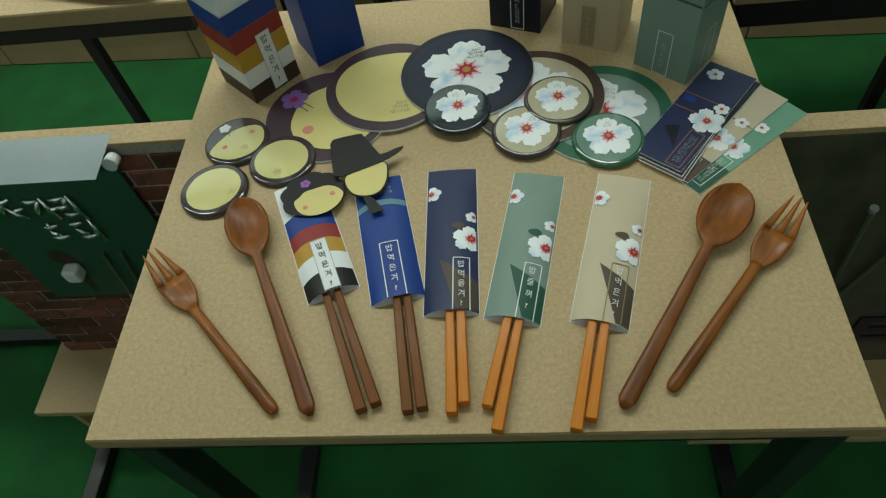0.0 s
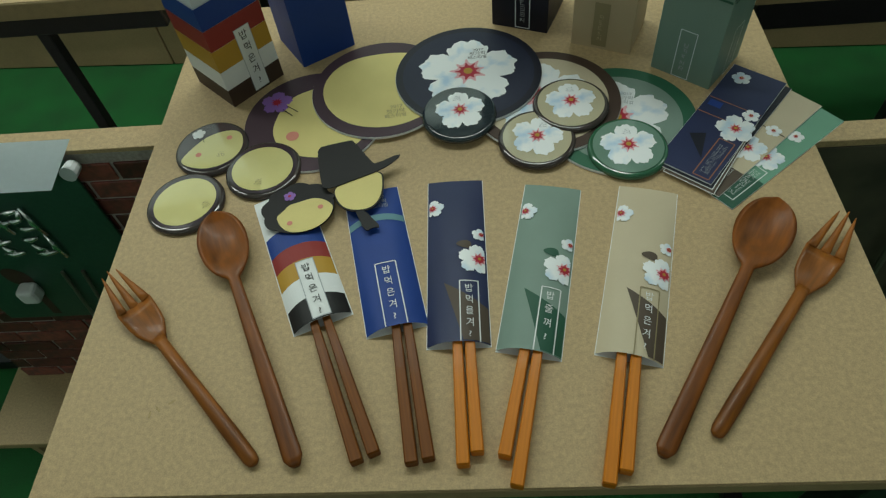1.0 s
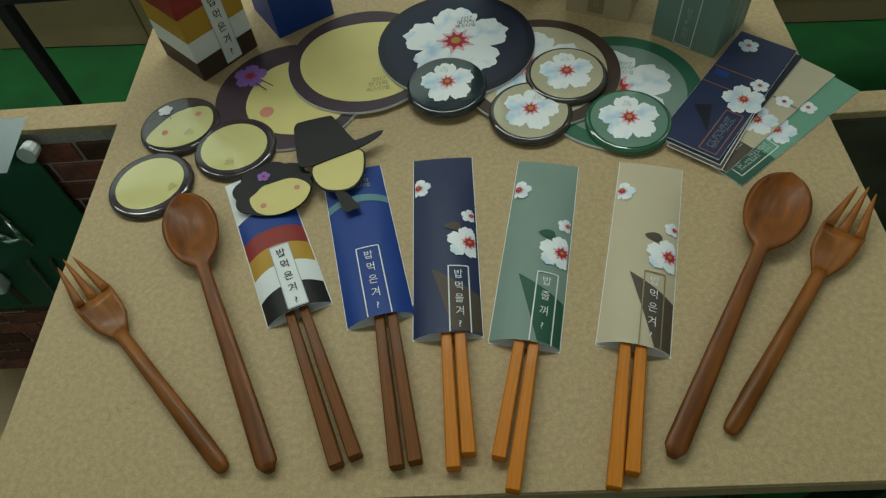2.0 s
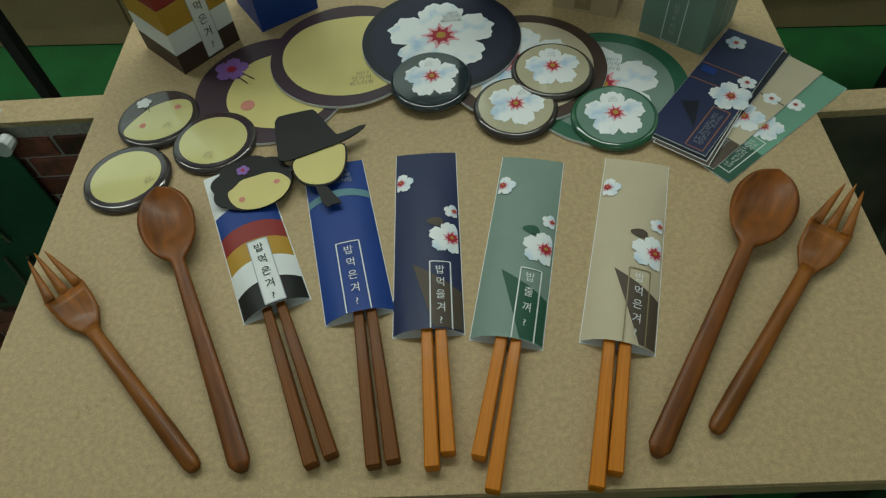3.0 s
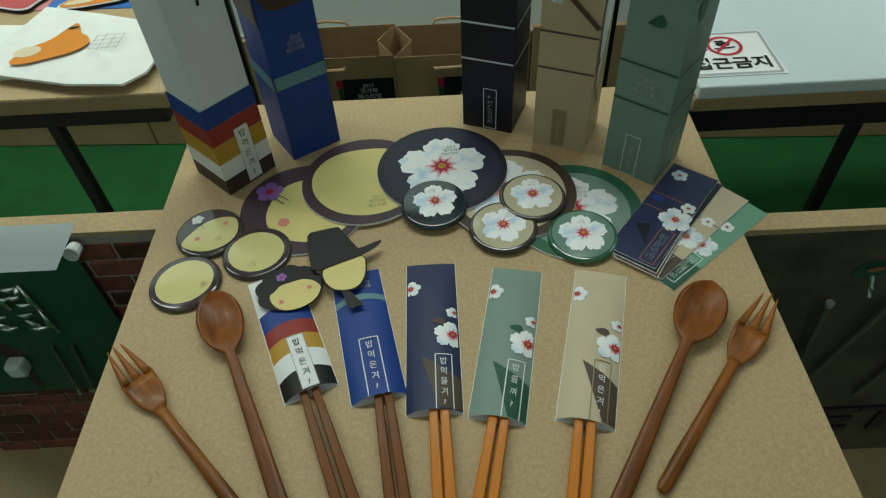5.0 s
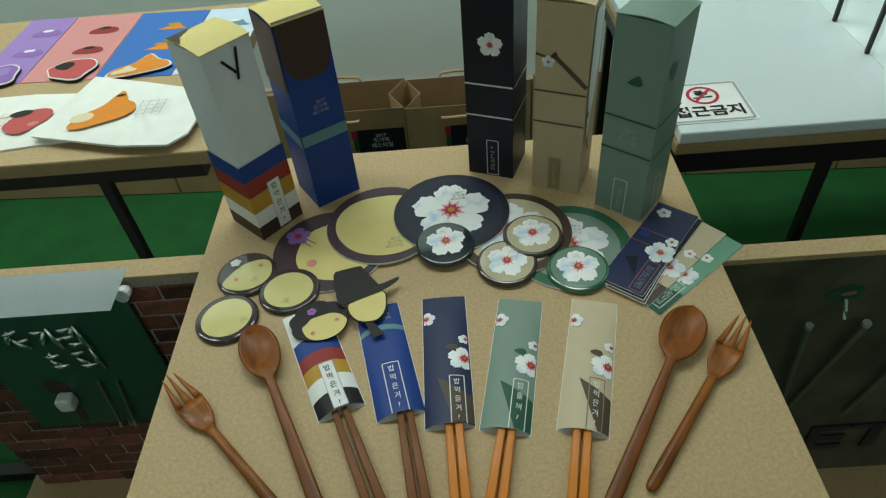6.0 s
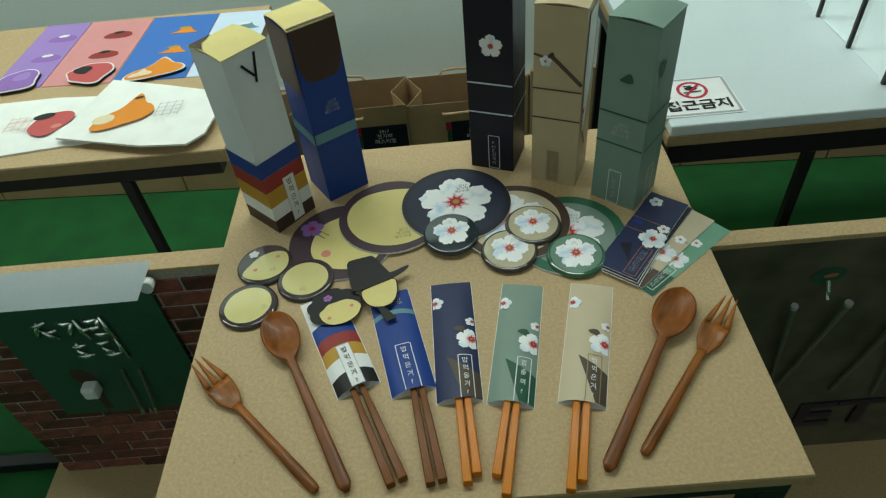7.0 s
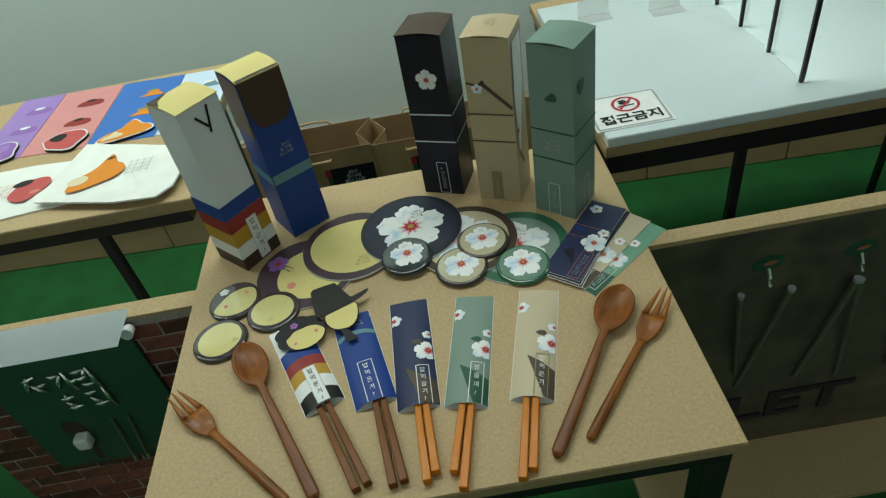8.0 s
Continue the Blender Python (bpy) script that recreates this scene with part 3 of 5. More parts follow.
d, s = mat_disc(0.0035, 0.3965, TOP + 0.0060, 0.0715, 0, "round navy mat with a large white blossom print", NAVY_DARK, paper("deep_navy_print", (0.017, 0.021, 0.044)), 0.0640)
blossom(0.0, 0.001, 0.047, s, d, 0.0008, 90)
part("seal", seal_text(0.009, 0.027, 0.0210, s, 0.0014, 4), BLACK, d)


# button badges
def badge(x, y, z, label, field, tilt=(0, 0), turn=0.0, r=0.0345, rim=None):
    b = thing("button_badge", pose(x, y, z, tilt[0], tilt[1], turn), label, "badge", "round button badges")
    part("rim", lathe([(0, 0), (r - 0.002, 0)] + [(r - 0.0034 + 0.0036 * math.cos(radians(a)), 0.0018 + 0.0036 * math.sin(radians(a))) for a in range(-25, 91, 10)] + [(0, 0.0054)], 72), rim or RIM, b, "shiny dark rim", smooth=True)
    h0 = 0.0054

    def dome(a, c, o):
        q = min(1.0, math.hypot(a, c) / r)
        return Vector((a, c, h0 + 0.0013 * (1 - q * q) + o))

    rings = [(0.0, 0)] + [((r - 0.0042) * k / 6, 0) for k in range(1, 7)]
    bm = lathe([(rr, dome(rr, 0, 0.0003).z) for rr, _ in rings], 64)
    part("printed_field", bm, field, b, smooth=True)
    return b, dome


G_NAVY, G_BEIGE, G_GREEN, G_YELLOW = glossy("glazed_navy", (0.020, 0.030, 0.036)), glossy("glazed_beige", (0.50, 0.45, 0.31)), glossy("glazed_green", (0.155, 0.26, 0.205)), glossy("glazed_yellow", (0.64, 0.58, 0.25))
G_DARK = glossy("glazed_plum", (0.050, 0.034, 0.044))
FRAME_GREEN = glossy("glazed_green_rim", (0.030, 0.115, 0.060))

b, s = badge(-0.0058, 0.3385, TOP + 0.0062, "glossy navy button badge with white blossom on a mat", G_NAVY, (3, 0), rim=G_NAVY)
blossom(0.001, 0.001, 0.0225, s, b, 0.0007, 96)
part("seal", seal_text(-0.002, 0.0155, 0.0084, s, 0.0014), SILVER_INK, b)
b, s = badge(0.0965, 0.3420, TOP + 0.0062, "glossy beige button badge with white blossom on a mat", G_BEIGE, (1, 0))
blossom(0.000, 0.001, 0.0225, s, b, 0.0007, 92)
part("seal", seal_text(0.000, 0.0155, 0.0084, s, 0.0014), SILVER_INK, b)
b, s = badge(0.0628, 0.3040, TOP + 0.0028, "glossy beige button badge leaning on another badge", G_BEIGE, (2, 0))
blossom(0.000, 0.000, 0.0225, s, b, 0.0007, 72)
part("seal", seal_text(0.006, 0.0125, 0.0084, s, 0.0014), SILVER_INK, b)
b, s = badge(0.1400, 0.2875, TOP + 0.0024, "glossy sage green button badge with white blossom", G_GREEN, (2, 0), rim=FRAME_GREEN)
blossom(0.000, 0.000, 0.0235, s, b, 0.0007, 90)
part("seal", seal_text(0.000, 0.0150, 0.0084, s, 0.0014), SILVER_INK, b)

b, s = badge(-0.2380, 0.3180, TOP, "glossy plum button badge with pale yellow print", G_DARK, (0, 0), 4)
part("pale_field", fan([soft([(-0.0245, -0.010), (-0.014, 0.003), (-0.006, 0.012), (0.010, 0.0185), (0.0245, 0.0175), (0.0300, 0.006), (0.0295, -0.010), (0.019, -0.0235), (0.001, -0.0295), (-0.016, -0.0255), (-0.0265, -0.018)])], s, 0.0006), G_YELLOW, b)
part("blossom", fan([petals(-0.014, 0.017, 0.0065)], s, 0.0009), WHITE_PAPER, b, "small white blossom")
for px, py in ((-0.010, -0.011), (0.0165, 0.008)):
    part("pink_dot", fan([ellipse(px, py, 0.0028, n=16)], s, 0.0009), PINK, b, "round pink dot")
part("pin_stroke", fan([bar(-0.012, 0.011, -0.011, 0.006, 0.0007), bar(-0.009, 0.010, -0.007, 0.005, 0.0007)], s, 0.0009, False), BLACK, b)
part("seal", seal_text(0.011, -0.013, 0.0084, s, 0.0012), OLIVE, b)

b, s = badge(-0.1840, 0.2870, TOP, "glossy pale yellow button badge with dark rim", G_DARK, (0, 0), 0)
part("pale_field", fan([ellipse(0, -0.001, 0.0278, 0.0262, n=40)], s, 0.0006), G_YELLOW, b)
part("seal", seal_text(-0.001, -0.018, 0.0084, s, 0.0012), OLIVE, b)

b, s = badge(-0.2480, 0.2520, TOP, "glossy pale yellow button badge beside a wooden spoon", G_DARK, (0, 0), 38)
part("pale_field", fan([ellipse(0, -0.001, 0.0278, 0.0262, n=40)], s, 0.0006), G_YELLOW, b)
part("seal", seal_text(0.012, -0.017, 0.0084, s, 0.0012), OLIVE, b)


# paper sleeves with chopsticks
SW, SL = 0.0465, 0.160


def swell(y):
    q = min(1.0, max(0.0, (y - 0.125) / (SL - 0.125)))
    return 0.0092 - 0.042 * min(y, 0.125) - 0.0028 * q


def on_sleeve(x, y, o):
    return Vector((x, y, 0.0006 + swell(y) * (1 - min(1.0, abs(2 * x / SW)) ** 2.4) + o))


def sleeve(x, y, turn, label, mat):
    t = thing("chopstick_sleeve", pose(x, y, TOP, 0, 0, turn), label, "paper sleeve", "chopstick sleeves")
    body = part("front_sheet", sheet(-SW / 2, SW / 2, 0.0, SL, on_sleeve, 0.0, 24, 30), mat, t, smooth=True)
    part("lining", sheet(-SW / 2 + 0.0004, SW / 2 - 0.0004, 0.0003, SL - 0.001, on_sleeve, -0.00035, 24, 20), WHITE_PAPER, body, "white inside of the paper", smooth=True)
    part("back_sheet", slab([(-SW / 2 - 0.0005, -0.0012), (SW / 2 + 0.0005, -0.0012), (SW / 2 + 0.0005, SL), (-SW / 2 - 0.0005, SL)], 0.0, 0.0004), WHITE_PAPER, t)
    return t


def stick(ax, ay, bx, by, mat, label, thick=0.0088, length=0.195):
    """A tapered square chopstick; its thick end lies at a, it points at b."""
    d = Vector((bx - ax, by - ay)).normalized()
    t = tagged(part("chopstick", taper(thick, length), mat), label, "chopstick", "chopsticks in sleeves")
    t.matrix_world = pose(ax, ay, TOP + 0.0005, 0, 0, math.degrees(math.atan2(d.y, d.x)) - 90)
    return t


def taper(w, length):
    bm = bmesh.new()
    rings = []
    for y, k, in ((0, 0.86), (0.0008, 1.0), (length * 0.40, 0.84), (length * 0.9, 0.44), (length, 0.38)):
        h = w * k / 2
        c = h * 0.22
        pts = [(-h + c, 0), (h - c, 0), (h, c), (h, 2 * h - c), (h - c, 2 * h), (-h + c, 2 * h), (-h, 2 * h - c), (-h, c)]
        rings.append([bm.verts.new((px, y, pz)) for px, pz in pts])
    for a, b in zip(rings, rings[1:]):
        for i in range(8):
            bm.faces.new((a[i], a[(i + 1) % 8], b[(i + 1) % 8], b[i]))
    bm.faces.new(rings[0])
    bm.faces.new(rings[-1])
    bmesh.ops.recalc_face_normals(bm, faces=bm.faces)
    return bm


def frame_label(t, x0, x1, y0, y1, ink, text, step, size, solid=None):
    if solid:
        p = part("label_plate", sheet(x0, x1, y0, y1, on_sleeve, 0.0006, 6, 8), solid, t, "white strip with black writing")
        part("border_line", fan(ring_frame(x0, x1, y0 + 0.0004, y1, 0.0006), on_sleeve, 0.0009, False), SILVER_INK, p)
    else:
        p = part("label_frame", fan([bar(x0, y0, x0, y0 + (y1 - y0) * k / 8, 0.0009) for k in (8,)] + [bar(x1, y0, x1, y1, 0.0009), bar(x0, y1, x1, y1, 0.0009)], on_sleeve, 0.0007, False), ink, t)
    part("lettering", writing(column(text, (x0 + x1) / 2, y1 - size * 0.9, size, step), on_sleeve, 0.0011), BLACK if solid else WHITE_PAPER, p)


def flower_side(t, twig):
    """The blossom group along the edge of a sleeve."""
    e = SW / 2 - 0.0012
    cut = lambda pts: [(max(-e, min(e, a)), b) for a, b in pts]
    for cx, cy, r in ((0.0150, 0.074, 0.0135), (0.0185, 0.099, 0.0058), (-0.0185, 0.129, 0.0088)):
        fl = part("blossom", fan([cut(petals(cx, cy, r, 84))], on_sleeve, 0.0008), PETAL, t, "white blossom with pale blue shading")
        hx = min(e - r * 0.3, max(-e + r * 0.3, cx + (r * 0.45 if cx > 0 else -r * 0.3)))
        part("stamen_haze", fan([cut(soft(star(hx, cy, r * 0.52, 9), 2))], on_sleeve, 0.0011), BLUSH, fl, "pale pink haze round the heart")
        part("stamen_star", fan([cut(soft(star(hx, cy, r * 0.40, 8), 2))], on_sleeve, 0.0013), CRIMSON, fl)
        part("pistil", fan([cut(ellipse(hx, cy, r * 0.10, n=10))], on_sleeve, 0.0017), OCHRE, fl)
    part("leaf_mark", fan([soft([(-0.002, 0.089), (0.005, 0.093), (0.0115, 0.092), (0.0125, 0.086), (0.008, 0.084)])], on_sleeve, 0.0006), twig, t)


SL = 0.1410
t = sleeve(-0.1122, 0.1260, 22.0, "white paper chopstick sleeve with blue, red, ochre and black bands", WHITE_PAPER)
for a, b2, m in ((0.000, 0.021, BLACK), (0.021, 0.041, WHITE_PAPER), (0.041, 0.059, OCHRE), (0.059, 0.076, RED), (0.076, 0.097, BLUE)):
    arch = lambda v: (lambda x: v + 0.0035 * (1 - (2 * x / SW) ** 2) - 0.0018 if v > 0.001 else 0.0002)
    part("stripe", sheet(-SW / 2 + 0.0003, SW / 2 - 0.0003, arch(a), arch(b2), on_sleeve, 0.0003, 20, 3), m, t)
frame_label(t, -0.0055, 0.0090, 0.001, 0.059, BLACK, "밥먹은겨?", 0.0112, 0.0086, WHITE_PAPER)

t = sleeve(-0.0552, 0.1178, 12.0, "royal blue paper chopstick sleeve with a teal band", BLUE)
part("stripe", sheet(-SW / 2 + 0.0003, SW / 2 - 0.0003, lambda x: 0.100 + 0.004 * (1 - (2 * x / SW) ** 2), lambda x: 0.107 + 0.004 * (1 - (2 * x / SW) ** 2), on_sleeve, 0.0004, 20, 3), TEAL, t)
frame_label(t, -0.0075, 0.0090, 0.0, 0.059, WHITE_PAPER, "밥먹은겨?", 0.0110, 0.0084)
part("seal", seal_text(0.004, 0.125, 0.0189, on_sleeve, 0.0008), SILVER_INK, t)

SL = 0.160
t = sleeve(-0.0096, 0.1025, 0.5, "navy paper chopstick sleeve with white blossoms", NAVY)
flower_side(t, TAUPE)
part("mountain_mark", fan([[(-0.010, 0.052), (0.0228, 0.030), (0.0228, 0.001), (0.004, 0.001)]], on_sleeve, 0.0004), TAUPE, t)
frame_label(t, 0.0020, 0.0160, 0.0, 0.053, WHITE_PAPER, "밥먹을겨?", 0.0100, 0.0079)

t = sleeve(0.0400, 0.0940, -11.6, "sage green paper chopstick sleeve with white blossoms", PALE_SAGE)
flower_side(t, LEAF)
part("mountain_mark", fan([[(-0.010, 0.052), (0.0228, 0.034), (0.0228, 0.001), (0.008, 0.001)]], on_sleeve, 0.0004), LEAF, t)
frame_label(t, 0.0030, 0.0172, 0.0, 0.055, WHITE_PAPER, "밥줄껴?", 0.0118, 0.0079)

t = sleeve(0.1095, 0.0877, -14.8, "beige paper chopstick sleeve with white blossoms", PALE_BEIGE)
flower_side(t, TAUPE)
part("mountain_mark", fan([[(-0.008, 0.056), (0.0228, 0.038), (0.0228, 0.001), (0.012, 0.001)]], on_sleeve, 0.0004), TAUPE, t)
frame_label(t, 0.0020, 0.0160, 0.0, 0.058, OLIVE, "밥먹은겨?", 0.0106, 0.0079)

for ax, ay, bx, by, m, lab in (
    (-0.0770, 0.0185, -0.1190, 0.1270, DARK_STICK, "dark brown square wooden chopstick in a sleeve"), (-0.0660, 0.0235, -0.1095, 0.1300, DARK_STICK, "dark brown square wooden chopstick in a sleeve"),
    (-0.0410, 0.0165, -0.0560, 0.1200, DARK_STICK, "dark brown square wooden chopstick in a sleeve"), (-0.0300, 0.0190, -0.0475, 0.1220, DARK_STICK, "dark brown square wooden chopstick in a sleeve"),
    (-0.0075, 0.0145, -0.0105, 0.1060, ORANGE_STICK, "orange-brown square wooden chopstick in a sleeve"), (0.0018, 0.0225, -0.0015, 0.1060, ORANGE_STICK, "orange-brown square wooden chopstick in a sleeve"),
    (0.0190, 0.0195, 0.0375, 0.0960, ORANGE_STICK, "orange-brown square wooden chopstick in a sleeve"), (0.0258, 0.0005, 0.0465, 0.0940, ORANGE_STICK, "orange-brown square wooden chopstick in a sleeve"),
    (0.0830, 0.0002, 0.1045, 0.0900, ORANGE_STICK, "orange-brown square wooden chopstick in a sleeve"), (0.0945, 0.0080, 0.1140, 0.0880, ORANGE_STICK, "orange-brown square wooden chopstick in a sleeve"),
):
    stick(ax, ay, bx, by, m, lab)


# wooden cutlery: local y runs from the handle's end to the tip
def shaft_rings(bm, stations, n=14):
    rings = []
    for y, w, th, z in stations:
        rings.append([bm.verts.new((w / 2 * math.cos(2 * math.pi * k / n), y, z + th / 2 * math.sin(2 * math.pi * k / n))) for k in range(n)])
    for a, b in zip(rings, rings[1:]):
        for k in range(n):
            bm.faces.new((a[k], a[(k + 1) % n], b[(k + 1) % n], b[k]))
    bm.faces.new(rings[0])
    bm.faces.new(rings[-1])
    return rings


def spoon(ax, ay, bx, by, label, bowl_w):
    """Lofted in one line from the handle's end to the bowl's tip, then cut into handle and bowl at the neck."""
    length = math.hypot(bx - ax, by - ay)
    t = thing("wooden_spoon", pose(ax, ay, TOP, 0, 0, math.degrees(math.atan2(by - ay, bx - ax)) - 90), label, "spoon", "wooden cutlery")
    neck, cy, ry = length - 0.080, length - 0.033, 0.033

    def half(y):
        grip = 0.0068 - 0.0022 * min(1, y / neck) ** 1.2
        if y < 0.006:
            grip *= 0.55 + 0.45 * math.sin(math.pi / 2 * y / 0.006)
        if y > neck:
            bowl = bowl_w / 2 * math.sqrt(max(0.0, 1 - ((y - cy) / (ry if y > cy else 0.040)) ** 2))
            grip *= 1 - max(0.0, (y - cy) / ry)
            return (grip ** 2 + bowl ** 2) ** 0.5
        return grip

    def height(y):
        return 0.0062 + 0.0050 * max(0.0, min(1.0, (y - 0.03) / (neck - 0.03))) ** 1.3

    def scoop(y):
        q = max(0.0, min(1.0, (y - neck - 0.012) / (cy - neck - 0.012)))
        return 0.0065 * q * q * (3 - 2 * q)

    def loft(y0, y1, n, end):
        bm, m, rings = bmesh.new(), 12, []
        for i in range(n + 1):
            y = y0 + (y1 - y0) * (i / n if end == 0 else math.sin(math.pi / 2 * i / n))
            h, e, d = max(half(y), 0.0004), height(y), scoop(y)
            tip = 0.25 if y > cy else 0.0
            d *= 1 - max(0.0, (y - cy) / ry) ** 2
            th = 0.0058 - 0.0035 * min(1, d / 0.006)
            crown = 0.0014 * (1 - min(1, d / 0.003))
            ring = []
            for k in range(m + 1):
                u = 2 * k / m - 1
                ring.append(bm.verts.new((h * u, y, e - d * (1 - u * u) + crown * (1 - u ** 4))))
            for k in range(m - 1, 0, -1):
                u = 2 * k / m - 1
                ring.append(bm.verts.new((h * u, y, max(0.0002, e - d * (1 - u * u) - th * (1 - abs(u) ** 3.0) - 0.0006))))
            rings.append(ring)
        for a, b in zip(rings, rings[1:]):
            for k in range(len(a)):
                j = (k + 1) % len(a)
                bm.faces.new((a[k], a[j], b[j], b[k]))
        bm.faces.new(rings[end])
        bmesh.ops.recalc_face_normals(bm, faces=bm.faces)
        return bm

    part("handle", loft(0.0, neck - 0.004, 34, 0), SPOON_WOOD, t, smooth=True)
    part("bowl", loft(neck - 0.004, length, 44, -1), SPOON_WOOD, t, smooth=True)
    return t


spoon(-0.1180, 0.0180, -0.2165, 0.2330, "red-brown wooden spoon with a round bowl", 0.0400)
spoon(0.1192, 0.0182, 0.2455, 0.2180, "red-brown wooden spoon beside a wooden fork", 0.0425)


def fork(ax, ay, bx, by, label):
    length = math.hypot(bx - ax, by - ay)
    t = thing("wooden_fork", pose(ax, ay, TOP, 0, 0, math.degrees(math.atan2(by - ay, bx - ax)) - 90), label, "fork", "wooden cutlery")
    nb = length - 0.085
    bm = bmesh.new()
    shaft_rings(bm, [(0, 0.005, 0.004, 0.0035), (0.0015, 0.0085, 0.0058, 0.0035), (0.006, 0.0105, 0.0066, 0.0036), (0.03, 0.0112, 0.0066, 0.0040), (nb * 0.6, 0.0095, 0.0064, 0.0058), (nb, 0.0090, 0.0056, 0.0060), (nb + 0.008, 0.0100, 0.0030, 0.0046)])
    bmesh.ops.recalc_face_normals(bm, faces=bm.faces)
    part("handle", bm, FORK_WOOD, t, smooth=True)
    z = lambda y: 0.0048 + 0.0095 * max(0.0, (y - nb - 0.02) / 0.065) ** 1.6 - 0.0015 * math.sin(math.pi * min(1, max(0, (y - nb) / 0.04)))
    bm = bmesh.new()
    prof = [(nb + 0.004, 0.0048), (nb + 0.012, 0.0082), (nb + 0.020, 0.0118), (nb + 0.028, 0.0132), (nb + 0.036, 0.0138), (nb + 0.044, 0.0142)]
    g = []
    for y, hw in prof:
        row_t, row_b = [], []
        for k in range(9):
            x = hw * (k / 4 - 1)
            cup = 0.0016 * (x / 0.014) ** 2
            row_t.append(bm.verts.new((x, y, z(y) + cup + 0.0014)))
            row_b.append(bm.verts.new((x, y, z(y) + cup - 0.0016 + 0.0008 * (abs(k - 4) == 4))))
        g.append((row_t, row_b))
    for (t0, b0), (t1_, b1_) in zip(g, g[1:]):
        for k in range(8):
            bm.faces.new((t0[k], t0[k + 1], t1_[k + 1], t1_[k]))
            bm.faces.new((b0[k], b0[k + 1], b1_[k + 1], b1_[k]))
        bm.faces.new((t0[0], t1_[0], b1_[0], b0[0]))
        bm.faces.new((t0[8], t1_[8], b1_[8], b0[8]))
    for row in (g[0], g[-1]):
        for k in range(8):
            bm.faces.new((row[0][k], row[0][k + 1], row[1][k + 1], row[1][k]))
    bmesh.ops.recalc_face_normals(bm, faces=bm.faces)
    part("head", bm, FORK_WOOD, t, smooth=True)
    for k in (-1, 0, 1):
        bm = bmesh.new()
        y0 = nb + 0.0435
        st = []
        for i in range(7):
            q = i / 6
            y = y0 + (length - y0 - 0.003 * abs(k)) * q
            st.append((y, 0.0066 * (1 - q) ** 0.75 + 0.0009, 0.0034 * (1 - 0.55 * q), z(y) + 0.0016 * k * k * (1 - q) + 0.0002))
        rings = shaft_rings(bm, st, 10)
        for i, r in enumerate(rings):
            q = i / 6
            for v in r:
                v.co.x += k * (0.0102 - 0.0040 * q)
        bmesh.ops.recalc_face_normals(bm, faces=bm.faces)
        part("tine", bm, FORK_WOOD, t, smooth=True)
    return t


fork(-0.1460, 0.0195, -0.2900, 0.1740, "amber-brown wooden fork with three tines")
fork(0.1550, 0.0305, 0.2915, 0.1985, "amber-brown wooden fork beside a wooden spoon")


# folded leaflets
def leaflet(x, y, z, turn, label, mat, tilt=0.0):
    """A narrow leaflet; local x runs along its length from the near end."""
    t = thing("leaflet", pose(x, y, z, tilt, 0, turn), label, "leaflet", "fanned leaflets")
    part("leaf_sheet", slab([(0, 0), (0.150, 0), (0.150, 0.050), (0, 0.050)], 0.0, 0.0008), WHITE_PAPER, t, "white cut edge")
    part("cover_print", fan([rect(0.0002, 0.1498, 0.0002, 0.0498)], flat(0.0008), 0.0002, False), mat, t)
    return t, flat(0.0008)


t, s = leaflet(0.2125, 0.2172, TOP, 37.9, "mint green printed leaflet at the bottom of the fan", MINT)
part("foot_print", fan([rect(0.0003, 0.040, 0.0003, 0.049)], s, 0.0003, False), LEAF, t)
part("label_frame", fan(ring_frame(0.008, 0.052, 0.006, 0.022, 0.0008), s, 0.0005, False), WHITE_PAPER, t)
part("lettering", stamp(0.030, 0.014, 0.036, 0.010, s, 0.0006), WHITE_PAPER, t)
blossom(0.066, 0.018, 0.0150, s, t, 0.0005, 20)
blossom(0.104, 0.016, 0.0070, s, t, 0.0005, 20)
part("leaf_mark", fan([soft([(0.078, 0.030), (0.088, 0.036), (0.097, 0.032), (0.094, 0.022), (0.082, 0.022)])], s, 0.0004), LEAF, t)
t, s = leaflet(0.2045, 0.2300, TOP + 0.0013, 41.0, "beige printed leaflet in the middle of the fan", PALE_BEIGE)
part("foot_print", fan([rect(0.0003, 0.034, 0.0003, 0.049)], s, 0.0003, False), TAUPE, t)
part("lettering", stamp(0.022, 0.012, 0.030, 0.008, s, 0.0006), WHITE_PAPER, t)
part("line", fan([bar(0.094, 0.001, 0.094, 0.049, 0.0012)], s, 0.0004, False), TAUPE, t)
blossom(0.062, 0.016, 0.0160, s, t, 0.0005, 20)
blossom(0.094, 0.012, 0.0070, s, t, 0.0006, 20)
part("leaf_mark", fan([soft([(0.076, 0.028), (0.083, 0.033), (0.089, 0.030), (0.086, 0.022), (0.078, 0.021)])], s, 0.0005), TAUPE, t)
t, s = leaflet(0.2005, 0.2385, TOP + 0.0024, 49.3, "blue-black printed leaflet tucked under another", NAVY_DARK)
t, s = leaflet(0.1998, 0.2400, TOP + 0.0052, 51.0, "navy folded leaflet with white blossoms on top of the fan", NAVY)
for k in (1, 2):
    d = 0.0034 * k
    pg = part("page", slab([(-d, -0.9 * d), (0.135, 0.003), (0.135, 0.040), (-d, 0.046 - d)], -0.0007 * k, -0.0007 * k + 0.0005), WHITE_PAPER, t, "white page edge")
    part("page_print", fan([[(-d + 0.0005, -0.9 * d + 0.0006), (0.134, 0.0036), (0.134, 0.039), (-d + 0.0005, 0.0455 - d)]], flat(-0.0007 * k + 0.0005), 0.0001, False), NAVY_DARK if k == 1 else TAUPE, pg)
